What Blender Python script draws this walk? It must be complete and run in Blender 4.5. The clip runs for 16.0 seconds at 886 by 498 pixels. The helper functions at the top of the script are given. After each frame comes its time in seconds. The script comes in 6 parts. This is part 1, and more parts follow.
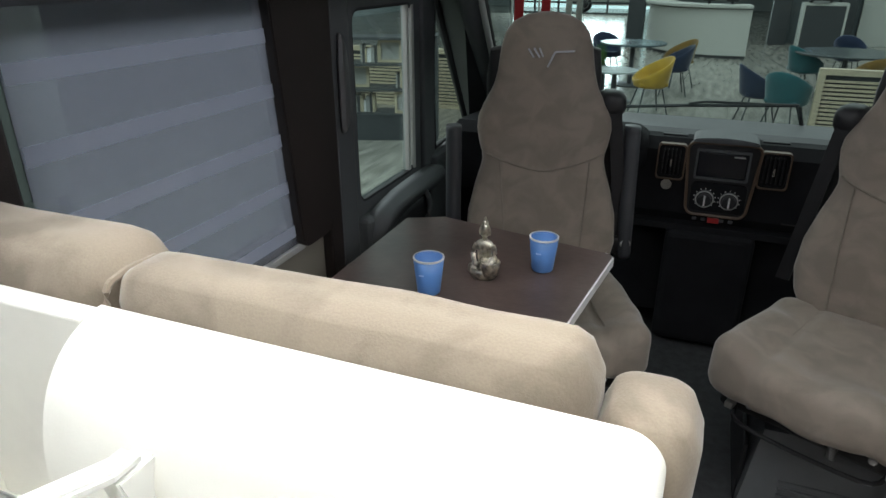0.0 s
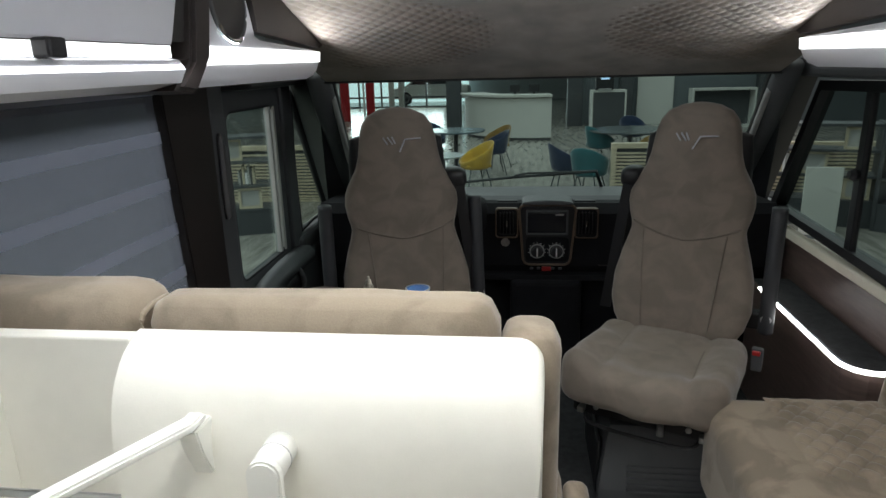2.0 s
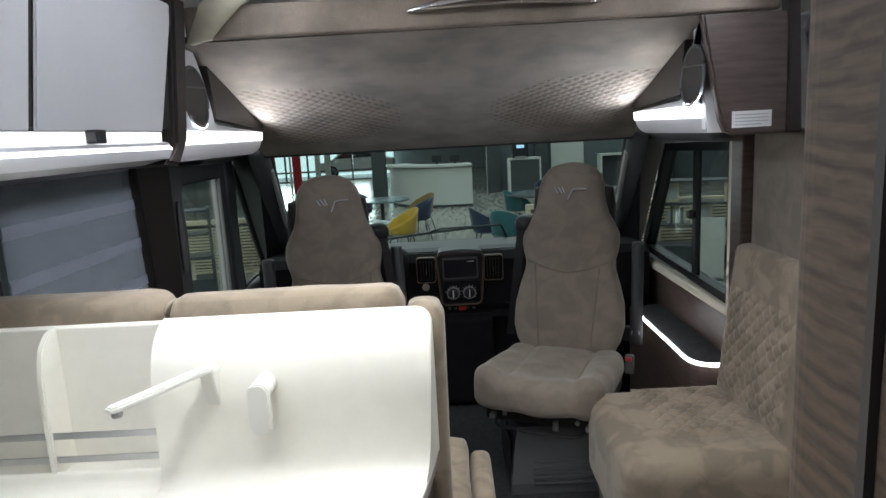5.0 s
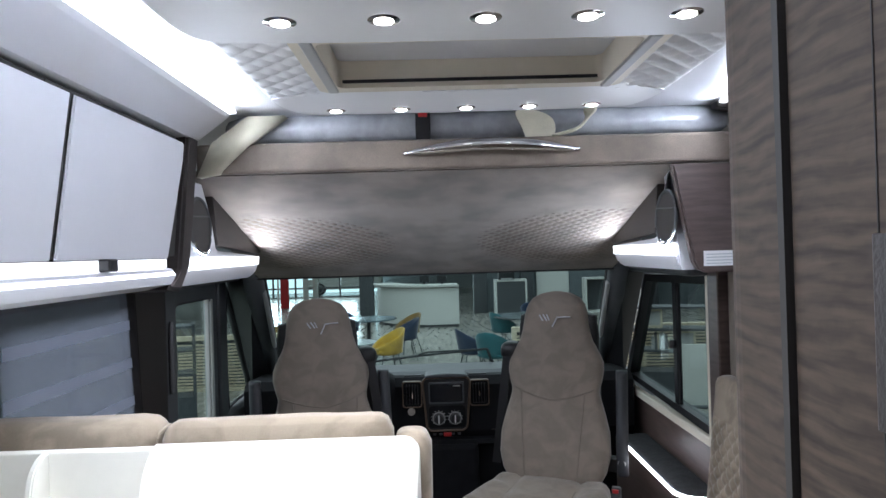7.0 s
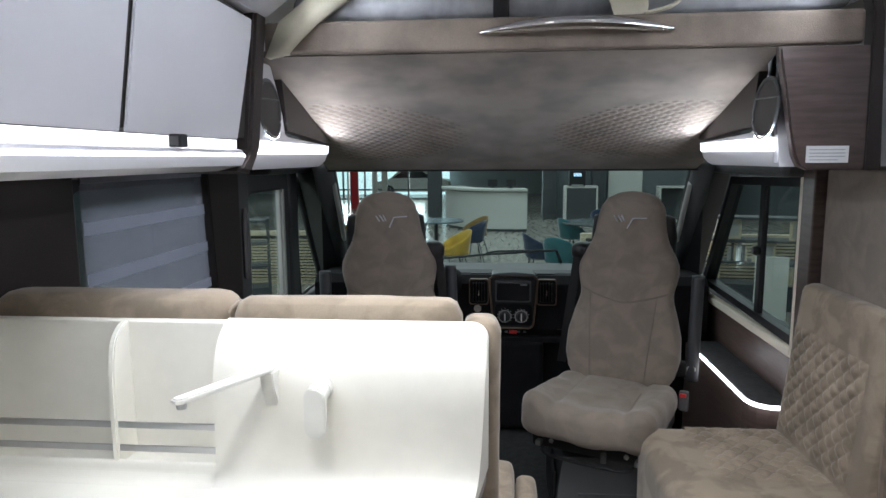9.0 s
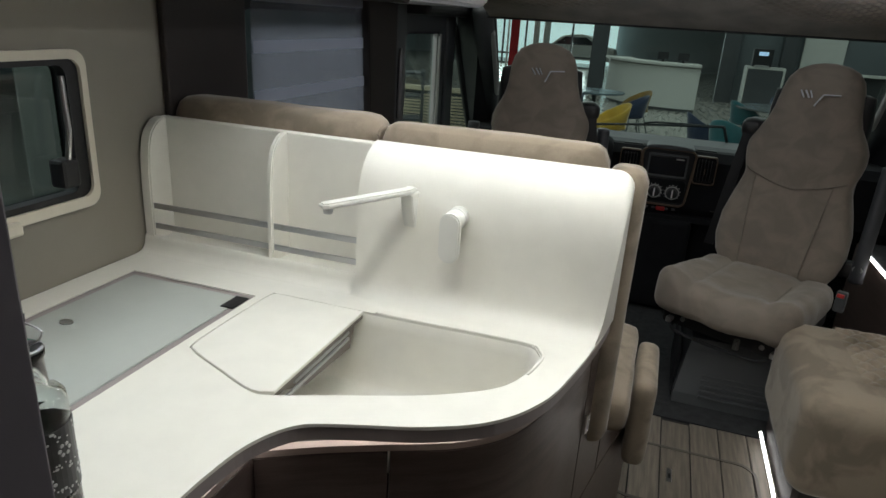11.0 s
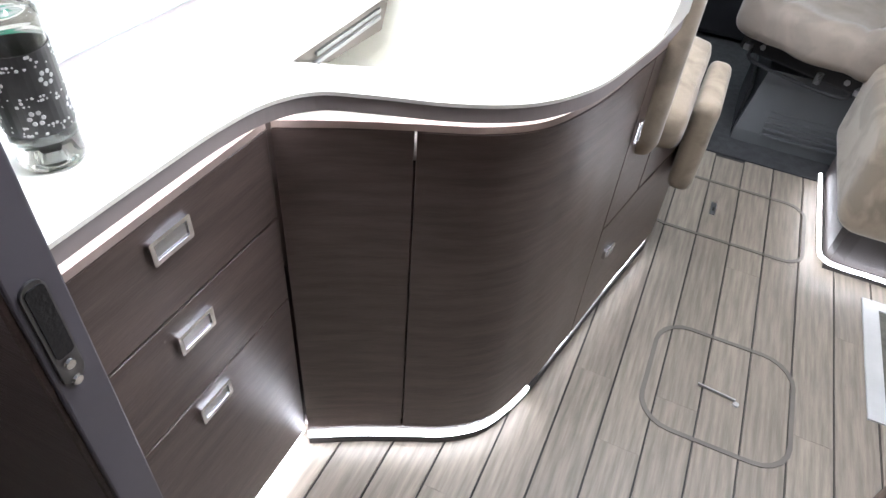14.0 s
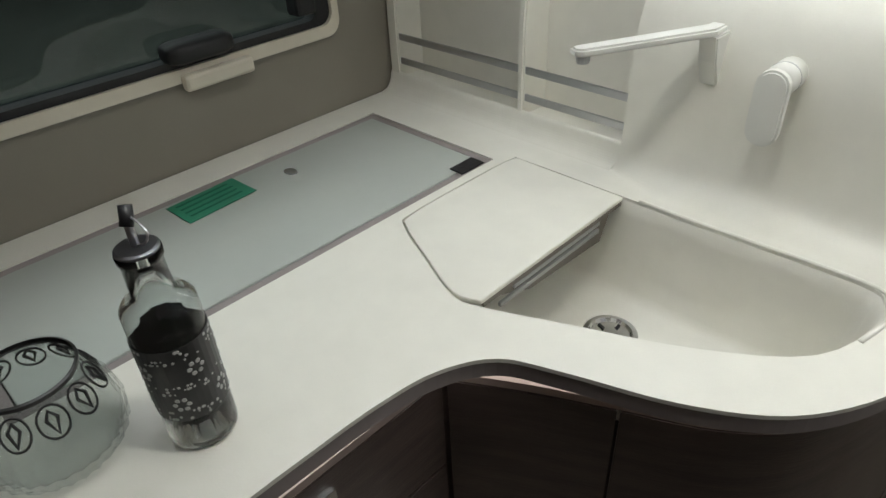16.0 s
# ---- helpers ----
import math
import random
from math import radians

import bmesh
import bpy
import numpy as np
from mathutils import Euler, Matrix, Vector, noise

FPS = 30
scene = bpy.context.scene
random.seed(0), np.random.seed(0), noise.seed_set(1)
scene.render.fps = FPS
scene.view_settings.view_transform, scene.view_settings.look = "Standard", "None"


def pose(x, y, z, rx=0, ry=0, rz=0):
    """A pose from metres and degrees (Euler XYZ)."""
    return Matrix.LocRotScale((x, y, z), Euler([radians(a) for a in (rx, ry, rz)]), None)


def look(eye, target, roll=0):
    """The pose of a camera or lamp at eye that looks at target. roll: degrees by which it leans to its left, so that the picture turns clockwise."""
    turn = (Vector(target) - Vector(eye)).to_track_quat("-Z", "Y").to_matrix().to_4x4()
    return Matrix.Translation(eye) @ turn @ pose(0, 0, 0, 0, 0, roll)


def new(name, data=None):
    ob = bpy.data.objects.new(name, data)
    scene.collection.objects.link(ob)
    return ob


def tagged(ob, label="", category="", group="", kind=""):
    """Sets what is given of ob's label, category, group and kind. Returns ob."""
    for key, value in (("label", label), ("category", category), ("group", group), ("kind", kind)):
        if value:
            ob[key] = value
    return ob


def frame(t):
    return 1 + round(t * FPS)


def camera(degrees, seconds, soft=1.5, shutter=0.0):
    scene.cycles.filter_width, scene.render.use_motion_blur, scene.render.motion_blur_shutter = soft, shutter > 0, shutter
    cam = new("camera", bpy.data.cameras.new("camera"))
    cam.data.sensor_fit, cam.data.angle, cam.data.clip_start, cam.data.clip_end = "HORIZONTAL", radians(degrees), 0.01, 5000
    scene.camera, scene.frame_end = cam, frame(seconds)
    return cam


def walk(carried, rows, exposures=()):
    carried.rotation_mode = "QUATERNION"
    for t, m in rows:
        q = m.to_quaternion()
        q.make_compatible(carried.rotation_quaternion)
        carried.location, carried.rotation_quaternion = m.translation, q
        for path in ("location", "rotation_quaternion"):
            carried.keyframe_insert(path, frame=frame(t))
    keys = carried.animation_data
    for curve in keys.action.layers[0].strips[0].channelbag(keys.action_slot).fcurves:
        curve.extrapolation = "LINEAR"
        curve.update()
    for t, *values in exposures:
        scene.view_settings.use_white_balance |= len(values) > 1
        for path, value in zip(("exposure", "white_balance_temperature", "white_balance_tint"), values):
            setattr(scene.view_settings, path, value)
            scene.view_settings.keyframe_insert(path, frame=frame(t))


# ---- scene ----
cam = camera(68.6, 16.0)

PATH = [
    (0, (0.234, -0.313, 1.553), (-0.441, 1.391, 0.753), 0.0),
    (0.5, (0.227, -0.402, 1.562), (-0.368, 1.365, 0.84), 0.2),
    (1, (0.221, -0.489, 1.559), (-0.275, 1.333, 0.902), -0.1),
    (1.5, (0.208, -0.603, 1.565), (-0.179, 1.264, 0.959), -0.9),
    (2, (0.218, -0.676, 1.58), (-0.018, 1.232, 1.029), -1.5),
    (2.5, (0.257, -0.774, 1.583), (0.097, 1.153, 1.073), -2.3),
    (3, (0.269, -0.902, 1.579), (0.145, 1.036, 1.101), -2.2),
    (3.5, (0.258, -0.991, 1.58), (0.149, 0.953, 1.122), -2.9),
    (6, (0.314, -1.272, 1.595), (0.338, 0.721, 1.422), -2.4),
    (6.5, (0.303, -1.286, 1.615), (0.336, 0.713, 1.564), -2.1),
    (7, (0.287, -1.275, 1.623), (0.322, 0.725, 1.633), -1.7),
    (7.5, (0.284, -1.25, 1.617), (0.295, 0.75, 1.608), -1.3),
    (8, (0.276, -1.224, 1.602), (0.249, 0.773, 1.503), -1.0),
    (8.5, (0.272, -1.208, 1.585), (0.187, 0.781, 1.394), -0.8),
    (11, (0.278, -1.198, 1.501), (-0.294, 0.596, 0.827), 3.6),
    (11.5, (0.294, -1.199, 1.464), (-0.293, 0.535, 0.657), 5.3),
    (12, (0.309, -1.196, 1.43), (-0.262, 0.46, 0.464), 6.6),
    (12.5, (0.319, -1.189, 1.394), (-0.205, 0.374, 0.262), 7.5),
    (13, (0.323, -1.178, 1.368), (-0.167, 0.302, 0.115), 7.3),
    (13.5, (0.313, -1.16, 1.355), (-0.171, 0.244, 0.015), 6.8),
    (14, (0.295, -1.138, 1.362), (-0.231, 0.244, 0.015), 5.5),
    (14.5, (0.264, -1.094, 1.374), (-0.364, 0.299, 0.083), 3.4),
    (15, (0.209, -1.027, 1.388), (-0.541, 0.339, 0.135), 1.8),
    (15.5, (0.181, -0.958, 1.391), (-0.8, 0.316, 0.201), -1.4),
    (16, (0.182, -0.888, 1.443), (-0.995, 0.249, 0.293), -3.2),
]
EXPOSURES = [(0, 0.0, 6700, 8), (0.5, -0.15, 6750, 8), (1.0, -0.28, 6850, 8), (2.0, -0.32, 6850, 8), (3.5, -0.14, 6750, 8), (6, 0.1, 6450, 10), (7, 0.32, 6150, 12), (8.5, 0.22, 6350, 12), (11, -0.60, 6950, 7),
             (11.5, -0.58, 6950, 7), (12, -0.54, 6850, 7), (12.5, 0.0, 6600, 9), (13, 0.78, 6300, 12), (13.5, 1.15, 6200, 13), (14, 1.3, 6250, 13), (14.5, 1.12, 6350, 12), (15, 0.38, 6750, 9), (15.5, -0.42, 6900, 7), (16, -0.96, 7000, 6)]
walk(cam, [(t, look(eye, target, roll)) for t, eye, target, roll in PATH],
     EXPOSURES)

# ---- world and lamps ----
world = bpy.data.worlds.new("hall_air")
world.use_nodes = True
world.node_tree.nodes["Background"].inputs[0].default_value = (0.72, 0.85, 1.0, 1)
world.node_tree.nodes["Background"].inputs[1].default_value = 0.02
scene.world = world


def lamp(name, kind, m, power, color=(1, 1, 1), size=0.1, size_y=None, spot=120):
    d = bpy.data.lights.new(name, kind)
    d.energy, d.color = power, color
    if kind == "AREA":
        d.shape, d.size, d.size_y = "RECTANGLE", size, size_y or size
    elif kind == "SPOT":
        d.shadow_soft_size, d.spot_size, d.spot_blend = size, radians(spot), 0.7
    else:
        d.shadow_soft_size = size
    ob = new(name, d)
    ob.matrix_world = m
    return ob


COOL = (0.82, 0.89, 1.0)
HALL_POWER, SPOT_POWER, LINE_POWER, STRIP_POWER, CORNER_POWER = 1080, 4.2, 13.0, 4.5, 3.6
lamp("hall_lamp", "AREA", pose(1, 11, 4.3), HALL_POWER, (0.9, 0.97, 1.0), 14, 20)
lamp("hall_daylight", "AREA", look((-6.0, 30.7, 1.6), (-5.0, 20, -0.4)), 500, (0.86, 0.95, 1.0), 5, 3)
lamp("hall_lamp_side", "AREA", pose(-5, 0, 4.3), HALL_POWER * 0.55, (0.85, 0.95, 1.0), 4, 9)
SPOT_ROWS = {0.625: (0.02, 0.21, 0.40, 0.585, 0.77), -0.17: (0.041, 0.217, 0.391, 0.566, 0.737), -0.58: (-0.04,)}
for sy in SPOT_ROWS:
    for sx in SPOT_ROWS[sy]:
        lamp("spot_lamp", "SPOT", pose(sx, sy, 2.03 if sy > 0 else 2.005), SPOT_POWER * {0.625: 1.3, -0.17: 1.5, -0.58: 4.5}[sy], (0.95, 0.98, 1.0), 0.015, spot=118)
# added fill below the closed blind, brightens the shaft and the room
lamp("rooflight_daylight", "AREA", pose(0.395, 0.155, 2.215), 4.0, (0.95, 0.98, 1.0), 0.60, 0.30)
lamp("line_lamp", "AREA", look((-0.325, -0.45, 2.07), (0.6, -0.45, 1.85)), LINE_POWER, COOL, 2.4, 0.03)
lamp("line_lamp", "AREA", look((1.24, 0.12, 2.07), (0.2, 0.12, 1.85)), LINE_POWER * 0.5, COOL, 1.4, 0.03)
lamp("strip_lamp", "AREA", look((-0.435, -0.45, 1.60), (-0.10, -0.45, 0.9)), STRIP_POWER, COOL, 2.2, 0.03)
lamp("corner_lamp", "AREA", look((-0.478, 1.22, 1.645), (0.2, 1.20, 1.86)), CORNER_POWER, COOL, 0.72, 0.03)
lamp("corner_lamp", "AREA", look((1.098, 1.24, 1.645), (0.42, 1.22, 1.86)), CORNER_POWER, COOL, 0.70, 0.03)


# ---- materials ----
def material(name, color, rough=0.5, metal=0.0, var=0.15, scale=8.0, bump=0.0, bump_scale=60.0, stretch=(1, 1, 1), emit=0.0, spec=0.5, sheen=0.0, detail=6.0, rand=0.0, hard=0.15, twist=0.0):
    """A surface with stains at a large scale and grain at a small one."""
    m = bpy.data.materials.new(name)
    m.use_nodes = True
    t = m.node_tree
    b = t.nodes["Principled BSDF"]
    b.inputs["Roughness"].default_value, b.inputs["Metallic"].default_value = rough, metal
    b.inputs["Specular IOR Level"].default_value = spec
    if sheen:
        b.inputs["Sheen Weight"].default_value, b.inputs["Sheen Roughness"].default_value = sheen, 0.4
    if emit:
        b.inputs["Emission Color"].default_value = (*color, 1)
        b.inputs["Emission Strength"].default_value = emit
    co = t.nodes.new("ShaderNodeTexCoord")
    mp = t.nodes.new("ShaderNodeMapping")
    mp.inputs["Scale"].default_value = stretch
    t.links.new(co.outputs["Object"], mp.inputs["Vector"])
    out = mp.outputs["Vector"]
    big = t.nodes.new("ShaderNodeTexNoise")
    big.inputs["Scale"].default_value, big.inputs["Detail"].default_value = scale, detail
    big.inputs["Distortion"].default_value = twist
    t.links.new(out, big.inputs["Vector"])
    fine = t.nodes.new("ShaderNodeTexNoise")
    fine.inputs["Scale"].default_value, fine.inputs["Detail"].default_value = bump_scale, 3
    t.links.new(out, fine.inputs["Vector"])
    ramp = t.nodes.new("ShaderNodeValToRGB")
    ramp.color_ramp.elements[0].position, ramp.color_ramp.elements[1].position = 0.5 - hard, 0.5 + hard
    ramp.color_ramp.elements[0].color = (*[c * (1 - var) for c in color], 1)
    ramp.color_ramp.elements[1].color = (*[min(1, c * (1 + var)) for c in color], 1)
    t.links.new(big.outputs["Fac"], ramp.inputs["Fac"])
    last = ramp.outputs["Color"]
    mix = t.nodes.new("ShaderNodeMix")
    mix.data_type, mix.blend_type = "RGBA", "MULTIPLY"
    mix.inputs["Factor"].default_value = min(1, var * 1.2)
    t.links.new(last, mix.inputs["A"])
    t.links.new(fine.outputs["Fac"], mix.inputs["B"])
    last = mix.outputs["Result"]
    if rand:
        info = t.nodes.new("ShaderNodeObjectInfo")
        hsv = t.nodes.new("ShaderNodeHueSaturation")
        rng = t.nodes.new("ShaderNodeMapRange")
        rng.inputs["To Min"].default_value, rng.inputs["To Max"].default_value = 1 - rand, 1 + rand
        t.links.new(info.outputs["Random"], rng.inputs["Value"])
        t.links.new(rng.outputs["Result"], hsv.inputs["Value"])
        t.links.new(last, hsv.inputs["Color"])
        last = hsv.outputs["Color"]
    t.links.new(last, b.inputs["Base Color"])
    if bump:
        bp = t.nodes.new("ShaderNodeBump")
        bp.inputs["Strength"].default_value, bp.inputs["Distance"].default_value = bump, 0.004
        t.links.new(fine.outputs["Fac"], bp.inputs["Height"])
        t.links.new(bp.outputs["Normal"], b.inputs["Normal"])
    return m


def glass(name, color=(1, 1, 1), rough=0.0, keep=0.9):
    """A thin pane: mostly clear, with a mirror-like sheen."""
    m = bpy.data.materials.new(name)
    m.use_nodes = True
    t = m.node_tree
    t.nodes.remove(t.nodes["Principled BSDF"])
    clear = t.nodes.new("ShaderNodeBsdfTransparent")
    clear.inputs[0].default_value = (*[c * keep for c in color], 1)
    gloss = t.nodes.new("ShaderNodeBsdfGlossy")
    gloss.inputs["Roughness"].default_value = rough + 0.01
    lw_ = t.nodes.new("ShaderNodeLayerWeight")
    lw_.inputs[0].default_value = 0.5
    pw = t.nodes.new("ShaderNodeMath")
    pw.operation = "POWER"
    pw.inputs[1].default_value = 5.0
    fr = t.nodes.new("ShaderNodeMath")
    fr.operation = "MULTIPLY_ADD"
    fr.inputs[1].default_value, fr.inputs[2].default_value = 0.9, 0.035
    t.links.new(lw_.outputs["Facing"], pw.inputs[0])
    t.links.new(pw.outputs[0], fr.inputs[0])
    mix = t.nodes.new("ShaderNodeMixShader")
    t.links.new(fr.outputs[0], mix.inputs[0])
    t.links.new(clear.outputs[0], mix.inputs[1])
    t.links.new(gloss.outputs[0], mix.inputs[2])
    t.links.new(mix.outputs[0], t.nodes["Material Output"].inputs[0])
    return m


def solid_glass(name, color, rough=0.0):
    m = bpy.data.materials.new(name)
    m.use_nodes = True
    b = m.node_tree.nodes["Principled BSDF"]
    b.inputs["Base Color"].default_value = (*color, 1)
    b.inputs["Transmission Weight"].default_value, b.inputs["Roughness"].default_value, b.inputs["IOR"].default_value = 1, rough, 1.45
    return m


def veil(name, color, clear):
    """A thin woven sheet: some light passes straight, some is scattered."""
    m = bpy.data.materials.new(name)
    m.use_nodes = True
    t = m.node_tree
    t.nodes.remove(t.nodes["Principled BSDF"])
    a, b, c = t.nodes.new("ShaderNodeBsdfTransparent"), t.nodes.new("ShaderNodeBsdfDiffuse"), t.nodes.new("ShaderNodeBsdfTranslucent")
    b.inputs[0].default_value = c.inputs[0].default_value = (*color, 1)
    m1, m2 = t.nodes.new("ShaderNodeMixShader"), t.nodes.new("ShaderNodeMixShader")
    m1.inputs[0].default_value, m2.inputs[0].default_value = 0.5, clear
    co, wv = t.nodes.new("ShaderNodeTexCoord"), t.nodes.new("ShaderNodeTexNoise")
    wv.inputs["Scale"].default_value = 5
    mr = t.nodes.new("ShaderNodeMapRange")
    mr.inputs["To Min"].default_value, mr.inputs["To Max"].default_value = clear * 0.97, min(1, clear * 1.03)
    t.links.new(co.outputs["Object"], wv.inputs["Vector"])
    t.links.new(wv.outputs["Fac"], mr.inputs["Value"])
    t.links.new(mr.outputs["Result"], m2.inputs[0])
    t.links.new(b.outputs[0], m1.inputs[1]), t.links.new(c.outputs[0], m1.inputs[2])
    t.links.new(m1.outputs[0], m2.inputs[1]), t.links.new(a.outputs[0], m2.inputs[2])
    t.links.new(m2.outputs[0], t.nodes["Material Output"].inputs[0])
    return m


SUEDE = material("taupe_suede", (0.238, 0.20, 0.166), 0.95, var=0.10, scale=11, bump=0.14, bump_scale=420, spec=0.12, sheen=0.35, detail=4, hard=0.10, twist=0.6)
SUEDE_LIGHT = material("beige_suede", (0.285, 0.232, 0.176), 0.95, var=0.18, scale=9, bump=0.12, bump_scale=420, spec=0.12, sheen=0.3, detail=5, hard=0.075, twist=0.5)
LINER = material("liner_suede", (0.235, 0.193, 0.158), 0.95, var=0.26, scale=6, bump=0.3, bump_scale=240, spec=0.15, sheen=0.3)
STONE = material("mineral_white", (0.80, 0.78, 0.71), 0.38, var=0.02, scale=20, bump=0.04, bump_scale=400)
WHITE = material("white_lacquer", (0.64, 0.64, 0.67), 0.35, var=0.02, scale=3)
PANELWHITE = material("white_ceiling_laminate", (0.84, 0.85, 0.87), 0.4, var=0.02, scale=3)
CREAM = material("cream_plastic", (0.72, 0.66, 0.55), 0.5, var=0.05, scale=6)
DARKWOOD = material("dark_wood", (0.096, 0.068, 0.060), 0.32, var=0.22, scale=7, bump=0.15, bump_scale=50, stretch=(1, 1, 9))
DARKEDGE = material("grey_edge_band", (0.29, 0.25, 0.245), 0.4, var=0.08, scale=4)


def oak(name, dark, pale):
    """Open-grained oak: wavy growth lines along y, with fine pores."""
    m = bpy.data.materials.new(name)
    m.use_nodes = True
    t = m.node_tree
    b = t.nodes["Principled BSDF"]
    b.inputs["Roughness"].default_value, b.inputs["Specular IOR Level"].default_value = 0.68, 0.3
    co, mp, wob, add = t.nodes.new("ShaderNodeTexCoord"), t.nodes.new("ShaderNodeMapping"), t.nodes.new("ShaderNodeTexNoise"), t.nodes.new("ShaderNodeVectorMath")
    mp.inputs["Scale"].default_value = (2.0, 2.0, 4)
    wob.inputs["Scale"].default_value, wob.inputs["Detail"].default_value = 2.6, 4
    sc_ = t.nodes.new("ShaderNodeVectorMath")
    sc_.operation, add.operation = "SCALE", "ADD"
    sc_.inputs["Scale"].default_value = 0.03
    t.links.new(co.outputs["Object"], mp.inputs["Vector"])
    t.links.new(mp.outputs["Vector"], wob.inputs["Vector"])
    t.links.new(wob.outputs["Color"], sc_.inputs[0])
    t.links.new(sc_.outputs["Vector"], add.inputs[0])
    t.links.new(co.outputs["Object"], add.inputs[1])
    wave = t.nodes.new("ShaderNodeTexWave")
    wave.bands_direction, wave.wave_profile = "Z", "SIN"
    wave.inputs["Scale"].default_value, wave.inputs["Distortion"].default_value = 21.0, 4.5
    wave.inputs["Detail"].default_value, wave.inputs["Detail Scale"].default_value = 6.0, 1.6
    t.links.new(add.outputs["Vector"], wave.inputs["Vector"])
    pm, pores = t.nodes.new("ShaderNodeMapping"), t.nodes.new("ShaderNodeTexNoise")
    pm.inputs["Scale"].default_value = (14, 9, 120)
    pores.inputs["Scale"].default_value, pores.inputs["Detail"].default_value = 1.5, 4
    t.links.new(add.outputs["Vector"], pm.inputs["Vector"])
    t.links.new(pm.outputs["Vector"], pores.inputs["Vector"])
    mix = t.nodes.new("ShaderNodeMix")
    mix.inputs["Factor"].default_value = 0.8
    t.links.new(wave.outputs["Fac"], mix.inputs["A"])
    t.links.new(pores.outputs["Fac"], mix.inputs["B"])
    ramp = t.nodes.new("ShaderNodeValToRGB")
    ramp.color_ramp.elements[0].position, ramp.color_ramp.elements[1].position = 0.25, 0.72
    ramp.color_ramp.elements[0].color, ramp.color_ramp.elements[1].color = (*dark, 1), (*pale, 1)
    t.links.new(mix.outputs["Result"], ramp.inputs["Fac"])
    t.links.new(ramp.outputs["Color"], b.inputs["Base Color"])
    bp = t.nodes.new("ShaderNodeBump")
    bp.inputs["Strength"].default_value, bp.inputs["Distance"].default_value = 0.25, 0.002
    t.links.new(mix.outputs["Result"], bp.inputs["Height"])
    t.links.new(bp.outputs["Normal"], b.inputs["Normal"])
    return m


OAK = oak("grey_oak", (0.026, 0.0175, 0.012), (0.080, 0.056, 0.039))
ARM = material("dark_arm_plastic", (0.045, 0.047, 0.053), 0.5, var=0.08, bump=0.1, bump_scale=300)
PLANK = material("oak_plank", (0.236, 0.201, 0.163), 0.42, var=0.22, scale=6, bump=0.2, bump_scale=40, stretch=(14, 1, 1), rand=0.10)
HANDLE = material("mid_grey_plastic", (0.15, 0.15, 0.155), 0.5, var=0.06, bump=0.1, bump_scale=300)
BOARD = material("espresso_leatherette", (0.022, 0.0155, 0.014), 0.55, var=0.12, scale=6, bump=0.25, bump_scale=260)
JOINT = material("black_joint", (0.025, 0.022, 0.02), 0.7, var=0.1)
GREIGE = material("greige_wall", (0.27, 0.245, 0.205), 0.5, var=0.04, scale=5, bump=0.05, bump_scale=300)
GREY = material("grey_plastic", (0.085, 0.09, 0.095), 0.55, var=0.08, scale=6, bump=0.15, bump_scale=300)
LGREY = material("light_grey_plastic", (0.42, 0.42, 0.41), 0.5, var=0.05)
BLACK = material("black_plastic", (0.012, 0.012, 0.014), 0.45, var=0.2, scale=8, bump=0.15, bump_scale=250)
DASH = material("dash_grain", (0.011, 0.011, 0.013), 0.8, var=0.2, scale=8, bump=0.2, bump_scale=250, spec=0.2)
RUBBER = material("black_carpet", (0.03, 0.031, 0.034), 0.95, var=0.25, scale=30, bump=0.5, bump_scale=300)
BROWNTRIM = material("brown_trim", (0.13, 0.088, 0.06), 0.35, var=0.1)
TAPWHITE = material("matt_white_tap", (0.74, 0.735, 0.69), 0.42, var=0.02)
RAIL = material("anodised_rail", (0.62, 0.62, 0.60), 0.4, 0.3, var=0.05)
# plain plastic on the rail box, painted shade below the sink cover
TAUPE = material("taupe_plastic_and_shade", (0.17, 0.148, 0.125), 0.5, var=0.06)
# wood edge with the worktop LED's light put into its pale colour
LITEDGE = material("led_lit_wood_edge", (0.46, 0.36, 0.32), 0.4, var=0.1, scale=14)
DOOREDGE = material("anthracite_edge", (0.11, 0.10, 0.115), 0.4, var=0.06)
DARKSTEEL = material("dark_steel", (0.22, 0.22, 0.235), 0.35, 1.0, var=0.08)
CHROME = material("chrome", (0.8, 0.8, 0.82), 0.12, 1.0, var=0.03)
STEEL = material("brushed_steel", (0.55, 0.55, 0.56), 0.33, 1.0, var=0.06, stretch=(1, 20, 1))
SILVER = material("aged_silver", (0.72, 0.67, 0.56), 0.38, 1.0, var=0.35, scale=60)
BLUE = material("blue_ceramic", (0.10, 0.24, 0.56), 0.3, var=0.06)
CUPRIM = material("white_glaze", (0.75, 0.75, 0.74), 0.3, var=0.03)
PLASTICFILM = material("clear_film", (0.42, 0.43, 0.45), 0.22, var=0.2, scale=10, bump=0.8, bump_scale=24)
CLOTH = material("ivory_strap", (0.62, 0.58, 0.45), 0.9, var=0.1, bump=0.3, bump_scale=200)
LED = material("led_strip", (0.93, 0.96, 1.0), 0.5, var=0.0, emit=2.6)
LEDLINE = material("led_line", (0.93, 0.95, 1.0), 0.5, var=0.0, emit=10.0)
BULB = material("spot_bulb", (1.0, 0.96, 0.9), 0.5, var=0.0, emit=14.0)
RED = material("red_plastic", (0.55, 0.03, 0.03), 0.4, var=0.1)
SCREEN = material("dark_screen", (0.015, 0.016, 0.02), 0.12, var=0.05)
HOBGLASS = material("grey_hob_glass", (0.45, 0.475, 0.445), 0.08, var=0.02)
GREEN = material("green_leaflet", (0.02, 0.22, 0.13), 0.5, var=0.1)
PAPER = material("white_paper", (0.8, 0.8, 0.8), 0.7, var=0.03)
